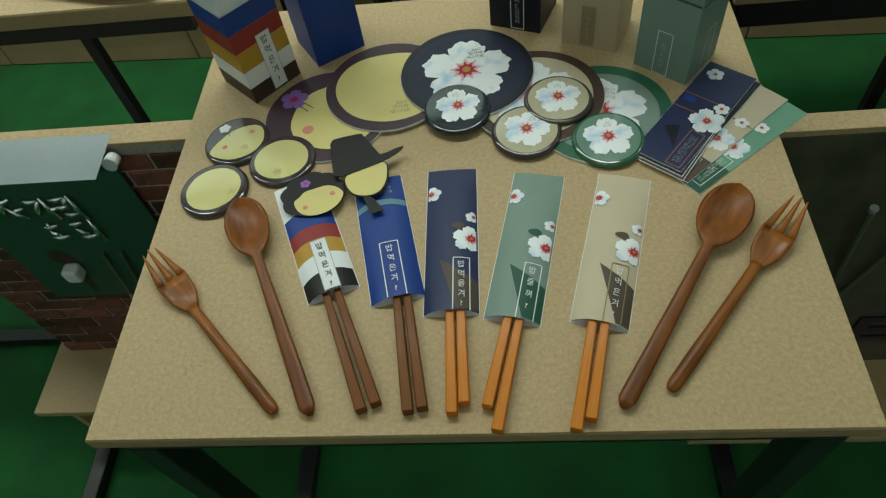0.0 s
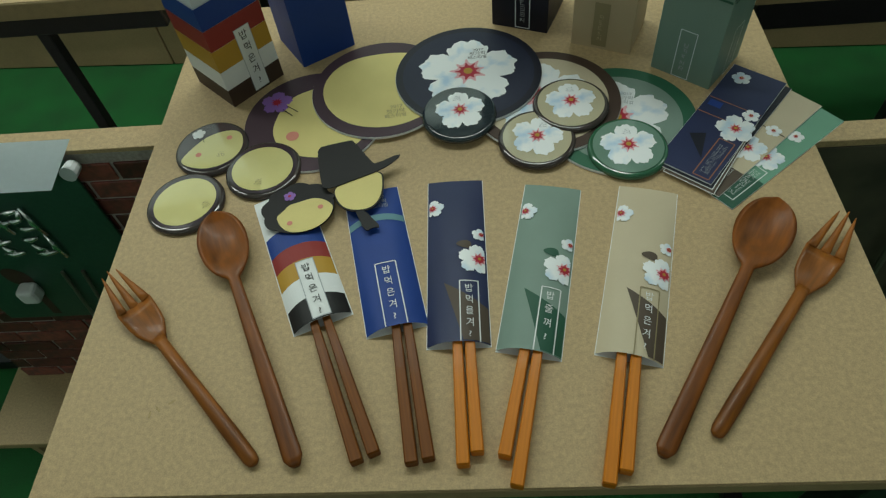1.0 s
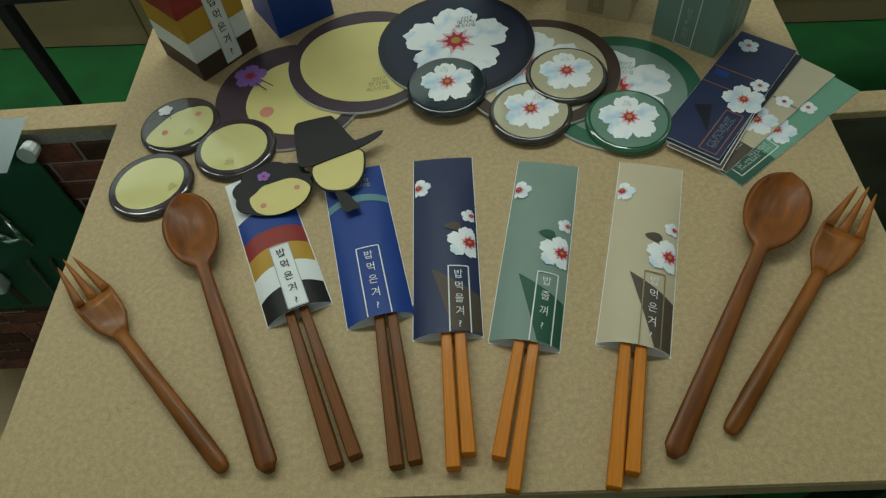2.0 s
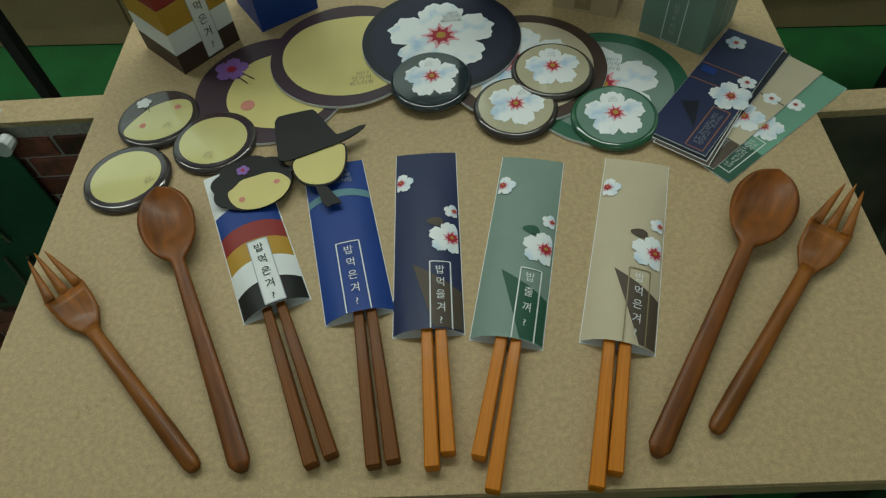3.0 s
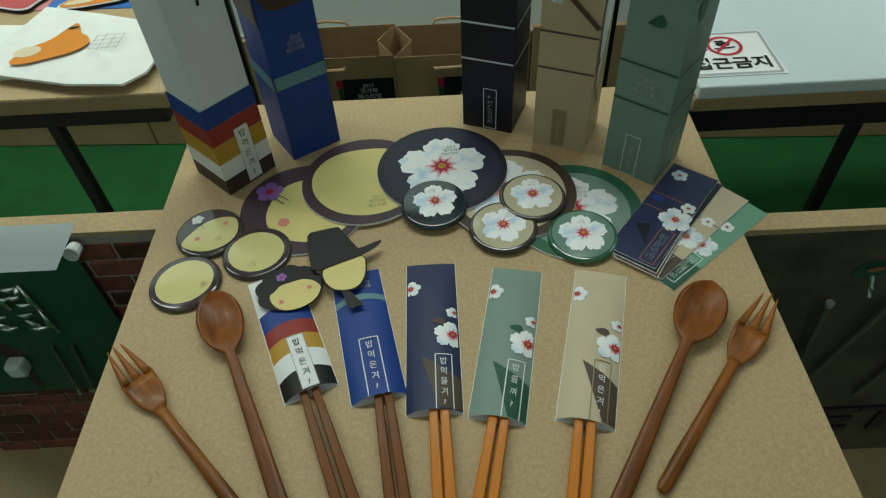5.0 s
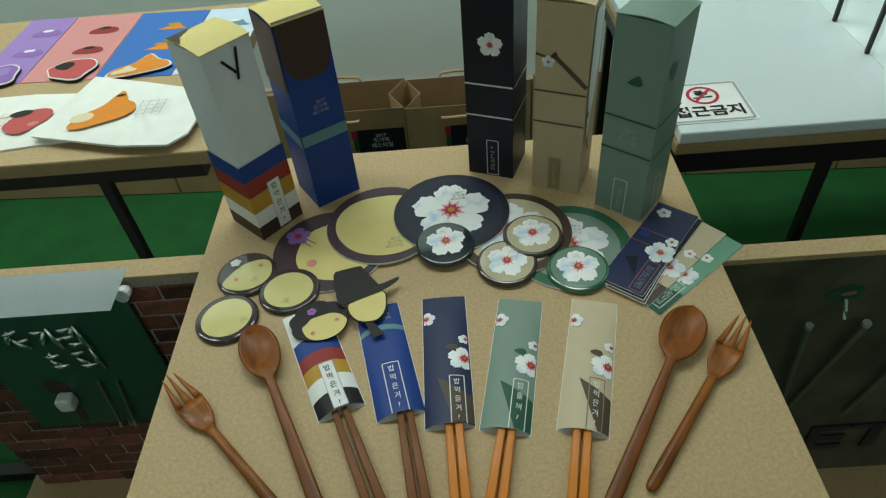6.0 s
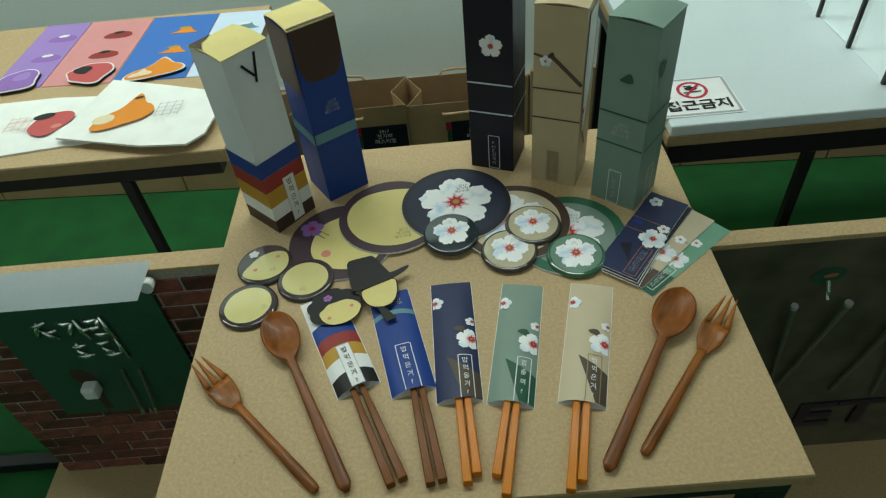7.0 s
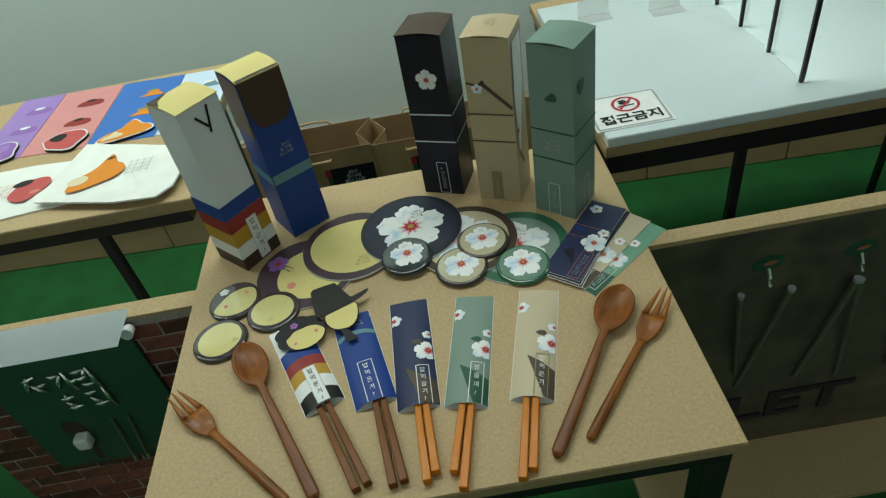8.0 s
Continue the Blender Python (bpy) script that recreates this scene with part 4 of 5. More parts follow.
for a in (0.075, 0.097):
    part("line", fan([bar(a, 0.001, a, 0.049, 0.0010)], s, 0.0004, False), COPPER, t)
part("label_frame", fan(ring_frame(0.003, 0.052, 0.004, 0.018, 0.0009), s, 0.0005, False), COPPER, t)
part("lettering", stamp(0.027, 0.011, 0.038, 0.008, s, 0.0006), SILVER_INK, t)
blossom(0.070, 0.012, 0.0165, s, t, 0.0006, 30)
blossom(0.092, 0.008, 0.0075, s, t, 0.0007, 30)
blossom(0.134, 0.036, 0.0085, s, t, 0.0006, 30)
part("seal", fan([rect(0.086, 0.094, 0.034, 0.046)], s, 0.0005, False), BLUE, t)
part("mountain_mark", fan([[(0.022, 0.020), (0.052, 0.030), (0.044, 0.042)]], s, 0.0004, False), NAVY_DARK, t)


# paper cut-outs lying over the first two sleeves
def cutout(x, y, z, turn, outline, label, mat, tilt=(0, 0)):
    t = thing("paper_cutout", pose(x, y, z, tilt[0], tilt[1], turn), label, "paper tag", "printed paper cut-outs")
    part("card", slab(outline, 0.0, 0.0012), mat, t)
    return t, flat(0.0012)


def curl(deg):
    """A round head of hair, scalloped over its top and one side."""
    k = 1 + (0.10 * abs(math.sin(radians(deg * 4.5))) if 20 < deg < 250 else 0.0)
    return (0.0300 * k * math.cos(radians(deg)) - 0.0005, 0.0275 * k * math.sin(radians(deg)) - 0.0008)


t, s = cutout(-0.1430, 0.2370, TOP + 0.0062, 0, [curl(5 * i) for i in range(72)], "black and yellow paper cut-out with scalloped edge on a white sleeve", BLACK, (-2, 0))
part("pale_field", fan([soft([(0.0285, 0.001), (0.020, 0.008), (0.010, 0.010), (0.0, 0.006), (-0.010, 0.003), (-0.014, -0.005), (-0.019, -0.010), (-0.015, -0.019), (-0.009, -0.0255), (-0.001, -0.0282), (0.010, -0.0270), (0.020, -0.0215), (0.0265, -0.0140), (0.0290, -0.005)])], s, 0.0004), YELLOW, t)
for px, py in ((-0.006, -0.018), (0.018, -0.001)):
    part("pink_dot", fan([ellipse(px, py, 0.0024, n=16)], s, 0.0008), PINK, t, "round pink dot")
fl = part("blossom", fan([petals(-0.0105, 0.0125, 0.0052)], s, 0.0008), VIOLET, t, "small violet blossom")
part("pistil", fan([ellipse(-0.0105, 0.0125, 0.0015, n=10)], s, 0.0012), CRIMSON, fl)
part("pin_stroke", fan([bar(-0.009, 0.0075, -0.006, 0.003, 0.0007), bar(-0.0075, 0.0085, -0.004, 0.004, 0.0007)], s, 0.0008, False), BLACK, t)

FACE = [(-0.021, 0.004), (-0.004, 0.018), (0.019, 0.022), (0.0215, 0.006), (0.0205, -0.009), (0.0145, -0.0195), (0.004, -0.0225), (-0.008, -0.0205), (-0.0165, -0.011)]
t, s = cutout(-0.0940, 0.2500, TOP + 0.0092, 0, soft([(1.06 * a, 1.06 * b) for a, b in FACE]), "yellow paper cut-out with a black brimmed hat on a blue sleeve", BLACK, (-1, 0))
part("pale_field", fan([soft(FACE)], s, 0.0004), YELLOW, t)
part("hat", slab(soft([(-0.040, 0.046), (-0.0385, 0.0525), (-0.036, 0.0545), (-0.011, 0.0605), (-0.008, 0.0595), (0.011, 0.031), (0.014, 0.029), (0.036, 0.041), (0.033, 0.033), (0.019, 0.0215), (-0.004, 0.0115), (-0.021, 0.0035), (-0.0285, 0.0030), (-0.0315, 0.006)], 1), 0.0018, 0.0028), BLACK, t, "black hat with a wide brim")
part("tassel", slab(soft([(-0.001, -0.0205), (0.004, -0.0215), (0.010, -0.0245), (0.0145, -0.031), (0.023, -0.041), (0.015, -0.0415), (0.012, -0.045), (0.008, -0.041), (0.005, -0.034)], 1), 0.0002, 0.0012), BLACK, t, "black paper ribbon")

# ---- things on the left table ----
Z = 0.760
for x0, x1, m, lab in ((-0.725, -0.6415, LILAC, "lilac printed mat"), (-0.6395, -0.5235, ROSE, "rose pink printed mat"), (-0.5215, -0.4015, AZURE, "azure blue printed mat"), (-0.3995, -0.3050, SKY, "pale sky blue printed mat")):
    t = thing("placemat", pose((x0 + x1) / 2, 0.812 - 0.05 * ((x0 + x1) / 2 + 0.5), Z, 0, 0, -3), lab + " on the fibreboard table", "placemat", "coloured mats")
    w = (x1 - x0) / 2
    part("mat_sheet", slab([(-w, -0.112), (w, -0.112), (w, 0.110), (-w, 0.110)], 0.0, 0.0012, 0.0003), m, t)
    s = flat(0.0012)
    blob = {LILAC: VIOLET, ROSE: RED, AZURE: ORANGE, SKY: TEAL}[m]
    form = [(-0.030, -0.010), (-0.012, -0.004), (-0.002, 0.013), (0.008, 0.013), (0.016, -0.002), (0.032, -0.010)] if m in (AZURE, SKY) else [(-0.028, -0.008), (-0.020, 0.007), (0.0, 0.012), (0.020, 0.010), (0.028, -0.004), (0.012, -0.011), (-0.012, -0.012)]
    for by in (-0.018, 0.052):
        sh = part("blob_print", fan([soft([(a + 0.012, b * 1.1 + by) for a, b in form])], s, 0.0004), blob, t)
        part("cap_print", fan([ellipse(0.010, by + 0.009, 0.010, 0.0045, 10, 16)], s, 0.0007), {LILAC: WHITE_PAPER, ROSE: BLACK, AZURE: OCHRE, SKY: WHITE_PAPER}[m], sh)


def plush(x, y, turn, body, cap, label, shape):
    t = thing("magnet_cutout", pose(x, y, Z + 0.0014, 0, 0, turn), label, "cut-out", "thick cut-outs")
    part("backing", slab([(a * 1.07, b * 1.10) for a, b in shape], 0.0, 0.0040, 0.001), BLACK, t, "dark thick edge")
    part("border", slab([(a * 1.07, b * 1.10) for a, b in shape], 0.0042, 0.0050), WHITE_PAPER, t, "white cut border")
    part("figure", fan([shape], flat(0.0050), 0.0005), body, t)
    part("patch", fan([[(a * 0.42 + cap[1], b * 0.40 + cap[2]) for a, b in shape]], flat(0.0050), 0.0009), cap[0], t)


oval = [(0.035 * math.cos(a) * (1 + 0.10 * math.sin(3 * a) + 0.05 * math.cos(5 * a)), 0.030 * math.sin(a) * (1 + 0.22 * math.cos(a) + 0.08 * math.sin(4 * a))) for a in [2 * math.pi * i / 40 for i in range(40)]]
plush(-0.690, 0.722, 38, VIOLET, (LILAC, 0.012, 0.006), "thick violet cut-out with white border on a lilac mat", oval)
plush(-0.571, 0.728, 8, CORAL, (BLACK, -0.012, 0.012), "thick red cut-out with white border on a pink mat", oval)
wedge = soft([(-0.052, -0.018), (-0.034, 0.004), (-0.010, 0.010), (0.004, 0.030), (0.012, 0.036), (0.020, 0.026), (0.026, 0.014), (0.040, 0.008), (0.048, -0.006), (0.034, -0.016), (0.006, -0.020), (-0.026, -0.024)])
plush(-0.460, 0.720, 8, ORANGE, (CREAM, -0.022, -0.008), "thick orange cut-out with white border on a blue mat", wedge)


def tote(outline, z, label, body, cap, cx, cy, broad):
    t = thing("tote_bag", pose(0, 0, z), label, "bag", "white cotton bags")
    mx, my = sum(p[0] for p in outline) / len(outline), sum(p[1] for p in outline) / len(outline)
    bm = bmesh.new()
    n, rings = 6, []
    dense = []
    for a, b in zip(outline, outline[1:] + outline[:1]):
        for k in range(8):
            dense.append((a[0] + (b[0] - a[0]) * k / 8, a[1] + (b[1] - a[1]) * k / 8))
    for k in range(n + 1):
        q = k / n
        zz = 0.0042 * (1 - q ** 10)
        rings.append([bm.verts.new((mx + (p[0] - mx) * q, my + (p[1] - my) * q, 0.003 + zz * (0.55 + 0.45 * math.sin(p[0] * 60) * math.cos(p[1] * 45)))) for p in dense] if k else [bm.verts.new((mx, my, 0.0060))])
    for i, v in enumerate(rings[1]):
        bm.faces.new((rings[0][0], v, rings[1][(i + 1) % len(dense)]))
    for a, b in zip(rings[1:], rings[2:]):
        for i in range(len(dense)):
            j = (i + 1) % len(dense)
            bm.faces.new((a[i], b[i], b[j], a[j]))
    low = [bm.verts.new((p[0], p[1], 0.0)) for p in dense]
    hem = [bm.verts.new(v.co) for v in rings[-1]]
    for i in range(len(dense)):
        j = (i + 1) % len(dense)
        bm.faces.new((hem[i], low[i], low[j], hem[j]))
    bmesh.ops.recalc_face_normals(bm, faces=bm.faces)
    part("cloth", bm, COTTON, t, smooth=True)
    s = flat(0.0084)
    if body == ORANGE:
        shape = [(cx + 0.90 * a, cy + 1.45 * b + 0.20 * a) for a, b in wedge]
    else:
        shape = [(cx + broad * math.cos(a) * (1 + 0.1 * math.sin(2 * a)), cy + 0.030 * math.sin(a) * (1 + 0.08 * math.sin(3 * a)) + 0.18 * broad * math.cos(a)) for a in [2 * math.pi * i / 40 for i in range(40)]]
    fig = part("figure_print", fan([shape], s, 0.0), body, t)
    part("patch_print", fan([ellipse(cx + cap[1], cy + cap[2], cap[3], cap[4], 14, 20)], s, 0.0004), cap[0], fig)
    part("hat_print", fan([ellipse(cx + cap[5], cy + cap[6], 0.016 if body == CORAL else 0.007, 0.008 if body == CORAL else 0.003, 16, 20)], s, 0.0006), BLACK, fig)
    part("sketch_print", fan([bar(cx + cap[7], cy - 0.014 + 0.010 * k, cx + cap[7] + 0.034, cy - 0.010 + 0.010 * k, 0.0008) for k in range(4)] + [bar(cx + cap[7] + 0.011 * k, cy - 0.016, cx + cap[7] + 0.011 * k + 0.002, cy + 0.022, 0.0008) for k in range(4)], s, 0.0005, False), SILVER_INK if cap[7] > 0 else PINK, t)
    return t


tote([(-0.80, 0.66), (-0.60, 0.665), (-0.505, 0.655), (-0.500, 0.535), (-0.66, 0.515), (-0.82, 0.50)], Z, "white cotton bag with a red print lying under another bag", CORAL, (PINK, 0.012, -0.010, 0.008, 0.005, -0.016, 0.018, -0.066), -0.578, 0.585, 0.030)
tote([(-0.514, 0.686), (-0.430, 0.658), (-0.352, 0.629), (-0.327, 0.558), (-0.333, 0.515), (-0.354, 0.492), (-0.420, 0.498), (-0.550, 0.536)], Z + 0.0100, "white cotton bag with an orange print on top", ORANGE, (CREAM, -0.028, -0.012, 0.016, 0.012, 0.010, 0.040, 0.046), -0.460, 0.575, 0.038)

# ---- things on the white board ----
W = 0.731
t = thing("warning_sign", pose(0.3570, 0.5560, W), "white paper keep-away notice with grey border on the white board", "sign")
part("sign_sheet", slab([(-0.060, -0.048), (0.058, -0.048), (0.056, 0.049), (-0.060, 0.049)], 0.0004, 0.0010), WHITE_PAPER, t)
s = flat(0.0010)
part("border_print", fan(ring_frame(-0.056, 0.053, -0.044, 0.045, 0.004), s, 0.0003, False), SILVER_INK, t)
part("lettering", writing([("접근금지", -0.001, -0.022, 0.026, 1.0)], s, 0.0005, bold=0.035), BLACK, t)
ringm = bmesh.new()
ro = [(ellipse(0.002, 0.016, 0.022, 0.022, 0, 40)), (ellipse(0.002, 0.016, 0.0175, 0.0175, 0, 40))]
va, vb = [[ringm.verts.new((x, y, 0.0014)) for x, y in o] for o in ro]
for i in range(40):
    ringm.faces.new((va[i], va[(i + 1) % 40], vb[(i + 1) % 40], vb[i]))
part("red_ring", ringm, CRIMSON, t, "red ring")
part("red_slash", fan([bar(-0.010, 0.003, 0.014, 0.029, 0.0040)], s, 0.0009, False), CRIMSON, t)
part("dark_print", fan([ellipse(0.001, 0.020, 0.009, 0.005, 0, 20), bar(-0.012, 0.010, 0.014, 0.012, 0.003), bar(-0.008, 0.026, 0.004, 0.027, 0.003)], s, 0.0006), BLACK, t)

scr = thing("clear_screen", pose(0, 0, W), "clear acrylic screen held by slim black posts", "screen")
part("pane", block(0.6228, 0.6252, 0.545, 0.975, 0.0, 0.30), ACRYLIC, scr)
bpy.data.objects["pane"].visible_shadow = False
for py in (0.545, 0.650, 0.754, 0.855):
    part("post", block(0.6168, 0.6226, py - 0.003, py + 0.003, 0.0, 0.32, 0.0008), STEEL, scr)
for ax, ay in ((0.40, 0.905), (0.53, 0.88)):
    t = thing("acrylic_holder", pose(ax, ay, W), "small clear acrylic holder on the white board", "holder", "clear holders")
    part("back_plate", block(-0.03, 0.03, 0.0, 0.003, 0.0, 0.05, 0.0006), FILM, t)
    part("foot_plate", block(-0.03, 0.03, -0.03, 0.0, 0.0, 0.003, 0.0006), FILM, t)


# ---- paper bags behind the table ----
def carrier(x, y, w, dpt, h, label, p0, p1):
    t = thing("paper_bag", pose(x, y, 0), label, "paper bag", "brown carrier bags")
    bm = bmesh.new()
    q = dpt * 0.28
    for pts in (
        [(0, 0, 0), (w, 0, 0), (w, 0, h), (0, 0, h)], [(0, dpt, 0), (w, dpt, 0), (w, dpt, h), (0, dpt, h)], [(0, 0, 0), (w, 0, 0), (w, dpt, 0), (0, dpt, 0)],
        [(0, 0, 0), (q * 0.2, dpt / 2, 0), (q, dpt / 2, h), (0, 0, h)], [(0, dpt, 0), (q * 0.2, dpt / 2, 0), (q, dpt / 2, h), (0, dpt, h)],
        [(w, 0, 0), (w - q * 0.2, dpt / 2, 0), (w - q, dpt / 2, h), (w, 0, h)], [(w, dpt, 0), (w - q * 0.2, dpt / 2, 0), (w - q, dpt / 2, h), (w, dpt, h)],
    ):
        bm.faces.new([bm.verts.new(p) for p in pts])
    bmesh.ops.remove_doubles(bm, verts=bm.verts, dist=1e-5)
    bmesh.ops.solidify(bm, geom=bm.faces, thickness=0.0008)
    part("bag_body", bm, KRAFT, t)
    front = lambda a, z, o: Vector((a, -o - 0.001, z))
    pl = part("label_plate", fan([rect(p0, p1, h - 0.150, h - 0.047)], front, 0.0004, False), NAVY_DARK, t, "black printed panel")
    part("colour_tab", fan([rect(p0 - 0.009, p0 - 0.0005, h - 0.10, h - 0.050)], front, 0.0005, False), LEAF, pl)
    part("colour_tab", fan([rect(p0 - 0.011, p0 + 0.001, h - 0.068, h - 0.048)], front, 0.0006, False), CRIMSON, pl)
    part("lettering", writing([("2017", (p0 + p1) / 2, h - 0.062, 0.011, 1.0), ("젓가락", (p0 + p1) / 2, h - 0.074, 0.013, 1.0), ("페스티벌", (p0 + p1) / 2, h - 0.087, 0.013, 1.0)], front, 0.0010), WHITE_PAPER, pl)
    part("handle", tube([(w * 0.30, -0.006, h - 0.020), (w * 0.30, -0.010, h - 0.022), (w * 0.62, -0.010, h - 0.020), (w * 0.62, -0.006, h - 0.018)], 0.0035, 8), KRAFT, t)
    part("handle", tube([(w * 0.28, dpt + 0.004, h - 0.01), (w * 0.32, dpt + 0.008, h + 0.006), (w * 0.45, dpt + 0.008, h + 0.009), (w * 0.60, dpt + 0.008, h + 0.005), (w * 0.66, dpt + 0.004, h - 0.01)], 0.0030, 8), KRAFT, t)


carrier(-0.335, 0.955, 0.250, 0.115, 0.510, "brown kraft paper carrier bag with a black printed panel", 0.145, 0.246)
carrier(-0.083, 0.955, 0.250, 0.115, 0.505, "brown kraft paper carrier bag standing beside another", 0.090, 0.200)

# ---- brick panel stand ----
YB = 0.357
PZ = 0.165
bp = thing("brick_panel", pose(-0.762, YB, 0.0), "upright fibreboard panel faced with small dark red bricks", "panel")
BW, BH = 0.455, 0.502
part("backing", block(0, BW, 0.004, 0.020, PZ, PZ + BH, 0.001), MORTAR, bp)
part("top_trim", block(-0.001, BW + 0.001, 0.0005, 0.032, PZ + BH, PZ + BH + 0.006, 0.001), MDF, bp, "tan fibreboard cap")
LED = thing("ledge", pose(-0.787, YB, 0.0), "tan fibreboard ledge on a low black steel base", "ledge", "stand ledges")
part("ledge_top", block(0.0, 0.48, -0.117, 0.03, PZ - 0.016, PZ - 0.0005, 0.0015), MDF, LED)
part("side_board", block(0.03, 0.042, -0.10, 0.02, 0.03, PZ - 0.016, 0.001), MDF, LED)
for ax in (0.045, 0.44):
    part("base_rail", block(ax, ax + 0.028, -0.26, 0.10, 0.0, 0.028, 0.002), STEEL, LED)
    part("riser", block(ax, ax + 0.028, -0.03, -0.002, 0.028, PZ - 0.016, 0.002), STEEL, LED)
part("base_rail", block(-0.30, 0.48, 0.10, 0.128, 0.0, 0.028, 0.002), STEEL, LED)

gb = thing("green_sign", pose(0, YB, 0.0), "dark green sign board with silver foil strokes and a pale awning", "sign")
GF = -0.006
part("sign_board", block(-0.664, -0.418, GF, -0.0022, 0.362, 0.667, 0.0008), CHALK, gb)
aw = bmesh.new()
av = [aw.verts.new(p) for p in ((-0.66, -0.0025, 0.692), (-0.396, -0.0025, 0.692), (-0.405, -0.056, 0.676), (-0.66, -0.056, 0.676))]
aw.faces.new(av)
bmesh.ops.solidify(aw, geom=aw.faces[:], thickness=0.003)
part("awning_plate", aw, WHITE_BOARD, gb, "pale grey sloping top plate")
gs = lambda a, z, o: Vector((a, GF - o, z))
STROKES = [
    [(-0.606, 0.590, -0.582, 0.598), (-0.594, 0.598, -0.606, 0.566), (-0.596, 0.582, -0.578, 0.560), (-0.588, 0.578, -0.574, 0.580)],
    [(-0.566, 0.594, -0.548, 0.592), (-0.548, 0.592, -0.560, 0.564), (-0.541, 0.598, -0.536, 0.556), (-0.539, 0.577, -0.528, 0.577)],
    [(-0.530, 0.594, -0.510, 0.596), (-0.510, 0.596, -0.512, 0.580), (-0.530, 0.579, -0.512, 0.580), (-0.504, 0.600, -0.500, 0.550), (-0.526, 0.566, -0.506, 0.564)],
    [(-0.572, 0.540, -0.550, 0.542), (-0.566, 0.532, -0.556, 0.522), (-0.572, 0.517, -0.546, 0.519), (-0.561, 0.548, -0.560, 0.542)],
    [(-0.534, 0.544, -0.514, 0.546), (-0.528, 0.534, -0.516, 0.522), (-0.532, 0.516, -0.506, 0.518), (-0.502, 0.552, -0.500, 0.506)],
]
for strokes in STROKES:
    bm = bmesh.new()
    for a, z0, b, z1 in strokes:
        one = tube([gs(a, z0, 0.003), gs((a + b) / 2, (z0 + z1) / 2, 0.0055), gs(b, z1, 0.003)], [0.0024, 0.0036, 0.0024], 8)
        me = bpy.data.meshes.new("stroke")
        one.to_mesh(me)
        one.free()
        bm.from_mesh(me)
        bpy.data.meshes.remove(me)
    part("foil_letter", bm, CHROME, gb, "crinkled silver foil strokes", smooth=True)
part("spoon_print", fan([ellipse(-0.592, 0.462, 0.016, 0.022, 25, 30)], gs, 0.0006), BROWN, gb, "dark brown oval print")
part("spoon_print", fan([bar(-0.585, 0.448, -0.589, 0.372, 0.012)], gs, 0.0006, False), BROWN, gb, "dark brown printed handle")
part("white_block", block(-0.596, -0.572, GF - 0.022, GF - 0.0008, 0.428, 0.454, 0.005), WHITE_PLASTIC, gb, "white plastic block")
for a, b in ((-0.525, -0.533), (-0.498, -0.511)):
    st = part("thin_rod", tube([gs(a, 0.474, 0.003), gs(b, 0.374, 0.008)], 0.0024, 8), STICK_GREY, gb)
    part("rod_tip", tube([gs(b, 0.376, 0.008), gs(b - 0.0006, 0.362, 0.009)], 0.0030, 8), CHROME, st, "bright metal tip")
part("white_knob", tube([(-0.412, -0.003, 0.655), (-0.412, -0.018, 0.657)], [0.008, 0.009], 12), WHITE_PLASTIC, gb, "white plastic knob")

# ---- dark panel stand ----
YR = 0.320
dp = thing("dark_panel", pose(0.308, YR, 0.0), "stained olive-grey panel with dark lettering and rods", "panel")
DW, DZ0, DZ1 = 0.86, 0.118, 0.656
part("face_board", block(0, DW, 0.0, 0.016, DZ0, DZ1, 0.001), STAINED, dp)
part("top_trim", block(0, DW, 0.0005, 0.026, DZ1 + 0.0005, DZ1 + 0.009, 0.001), MDF, dp, "tan fibreboard cap")
ds = lambda a, z, o: Vector((a, -o, z))
bm = writing([("ILET", 0.262, 0.234, 0.098, 1.45)], lambda a, z, o: ds(a, z, o), 0.004, bold=0.02)
ext = bmesh.ops.extrude_face_region(bm, geom=bm.faces[:])
for v in ext["geom"]:
    if isinstance(v, bmesh.types.BMVert):
        v.co.y += 0.0036
bmesh.ops.recalc_face_normals(bm, faces=bm.faces)
part("lettering", bm, INK_VIOLET, dp, "thick dark violet letters")
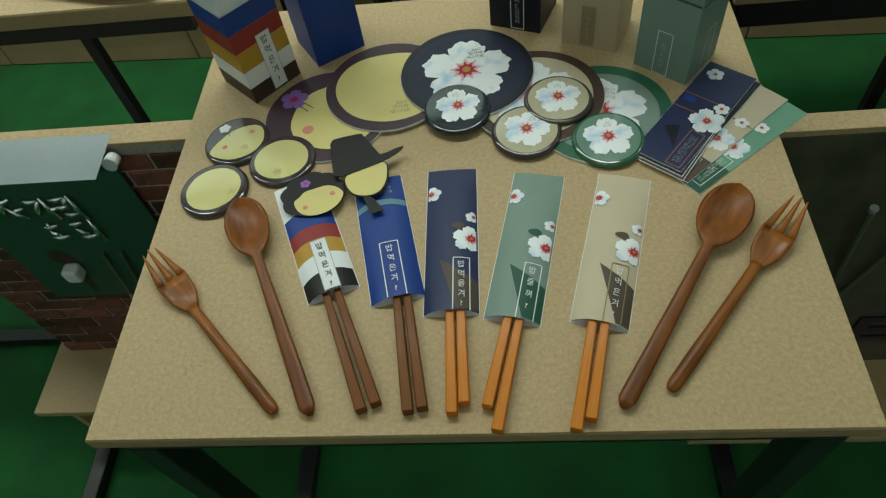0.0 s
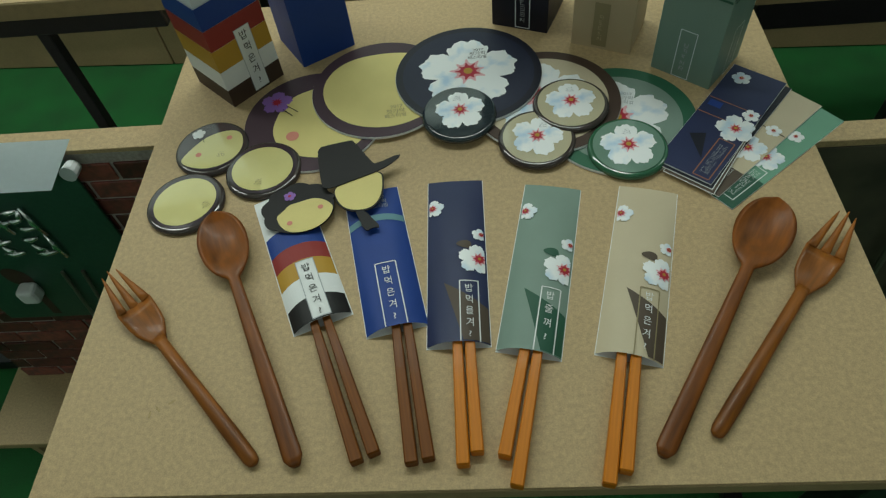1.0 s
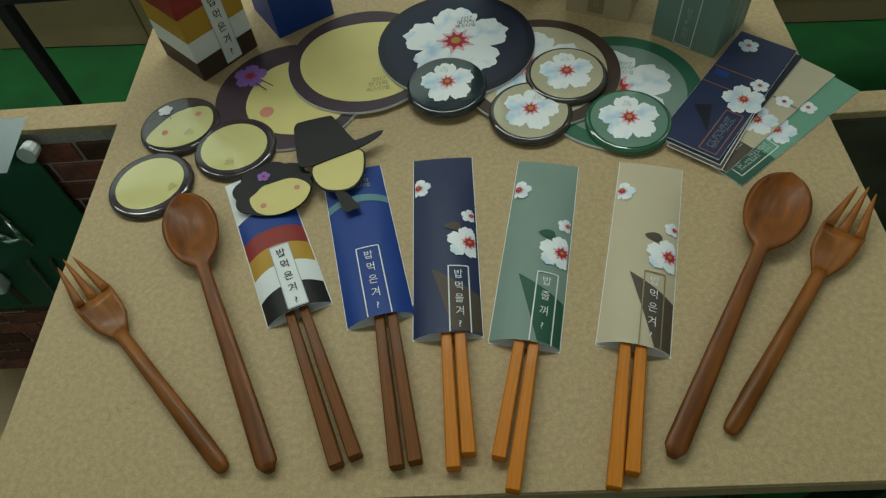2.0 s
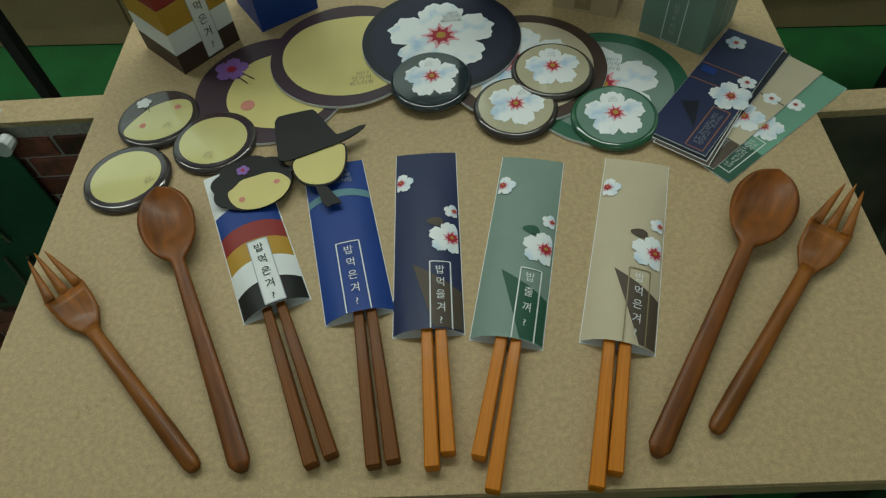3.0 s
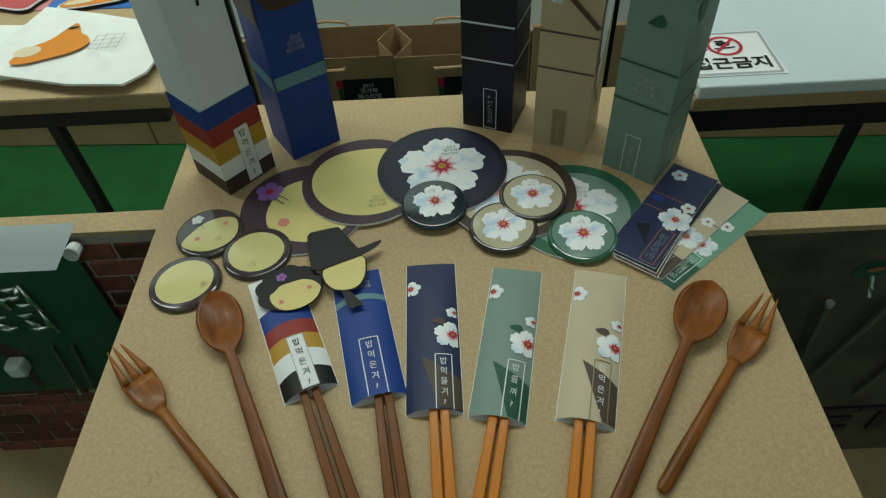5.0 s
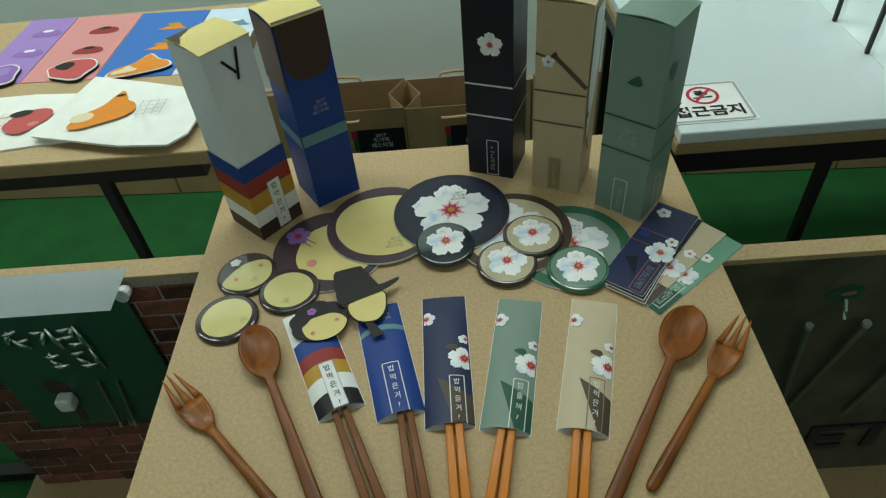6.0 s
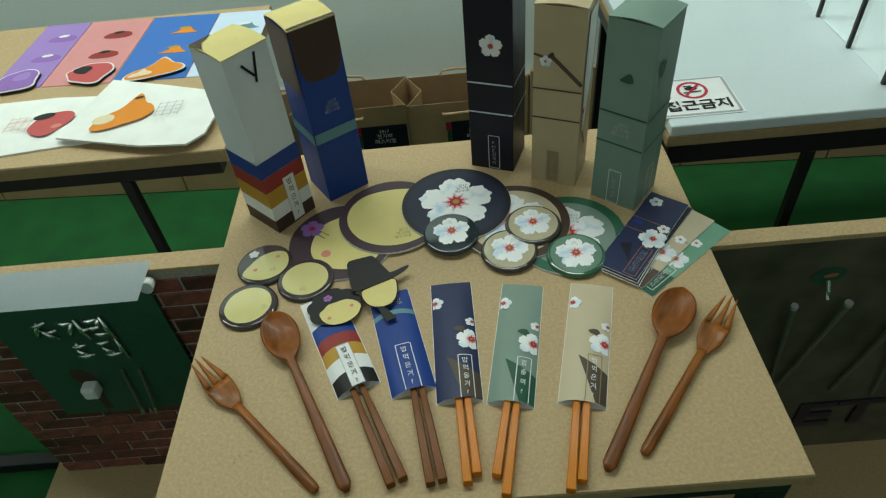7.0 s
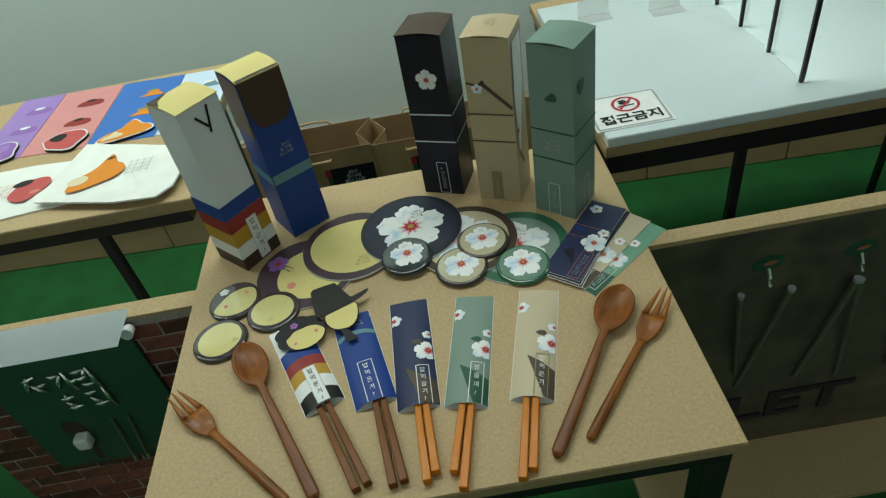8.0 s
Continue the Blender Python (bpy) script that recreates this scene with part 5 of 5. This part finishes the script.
for x0, z0, x1, z1, r in ((0.142, 0.545, 0.166, 0.345, 0.0045), (0.216, 0.542, 0.172, 0.310, 0.0050), (0.313, 0.537, 0.272, 0.312, 0.0055), (0.318, 0.535, 0.346, 0.290, 0.0045), (0.40, 0.540, 0.43, 0.300, 0.0045)):
    st = part("thin_rod", tube([ds(x0, z0, 0.014), ds(x1, z1, 0.005)], [r, r * 0.6], 8), STICK_GREY, dp)
    part("rod_tip", tube([ds(x0, z0, 0.014), ds(x0 - 0.0004, z0 + 0.006, 0.015)], r * 1.15, 8), SILVER_INK, st, "pale rod end")
for hx, hz in ((0.180, 0.592), (0.312, 0.590)):
    pl = part("oval_plate", fan([ellipse(hx, hz, 0.023, 0.015, 10, 28)], ds, 0.0012), CHALK, dp, "dark green oval patch")
    part("amber_chip", fan([ellipse(hx + 0.002, hz + 0.002, 0.010, 0.004, 8, 16)], ds, 0.003), COPPER, pl)
    part("hook", tube([ds(hx, hz - 0.006, 0.004), ds(hx + 0.001, hz - 0.020, 0.012), ds(hx + 0.001, hz - 0.030, 0.016), ds(hx + 0.003, hz - 0.036, 0.010)], 0.0026, 8), CHROME, pl, "chrome wire hook")
t = thing("ledge", pose(0.308, YR, 0.0), "tan fibreboard ledge below the dark panel", "ledge", "stand ledges")
part("ledge_top", block(0.0, DW, -0.130, 0.02, 0.102, 0.1175, 0.0015), MDF, t)
for ax in (0.06, 0.78):
    part("base_rail", block(ax, ax + 0.028, -0.24, 0.10, 0.0, 0.028, 0.002), STEEL, t)
    part("riser", block(ax, ax + 0.028, -0.03, -0.002, 0.028, 0.102, 0.002), STEEL, t)

# ---- bricks of the brick panel ----
course, length, joint = 0.02868, 0.0800, 0.0042


def brick_mesh(w):
    me = bpy.data.meshes.new("brick")
    bm = block(0, w, 0.0022, 0.0055, 0, course - joint, 0.0007, 1)
    bm.to_mesh(me)
    bm.free()
    me.materials.append(BRICK)
    return me


meshes = {}
for row in range(17):
    z = PZ + joint / 2 + row * course
    x = -length * (0.5 if row % 2 else 0.0) - 0.012
    while x < BW:
        a, b = max(0.002, x), min(BW - 0.002, x + length - joint)
        if b - a > 0.012:
            key = round(b - a, 4)
            if key not in meshes:
                meshes[key] = brick_mesh(key)
            ob = new("brick", meshes[key])
            ob.parent = bp
            ob.location = (a, -0.0008 * ((row * 5 + int(x * 100)) % 3), z)
        x += length
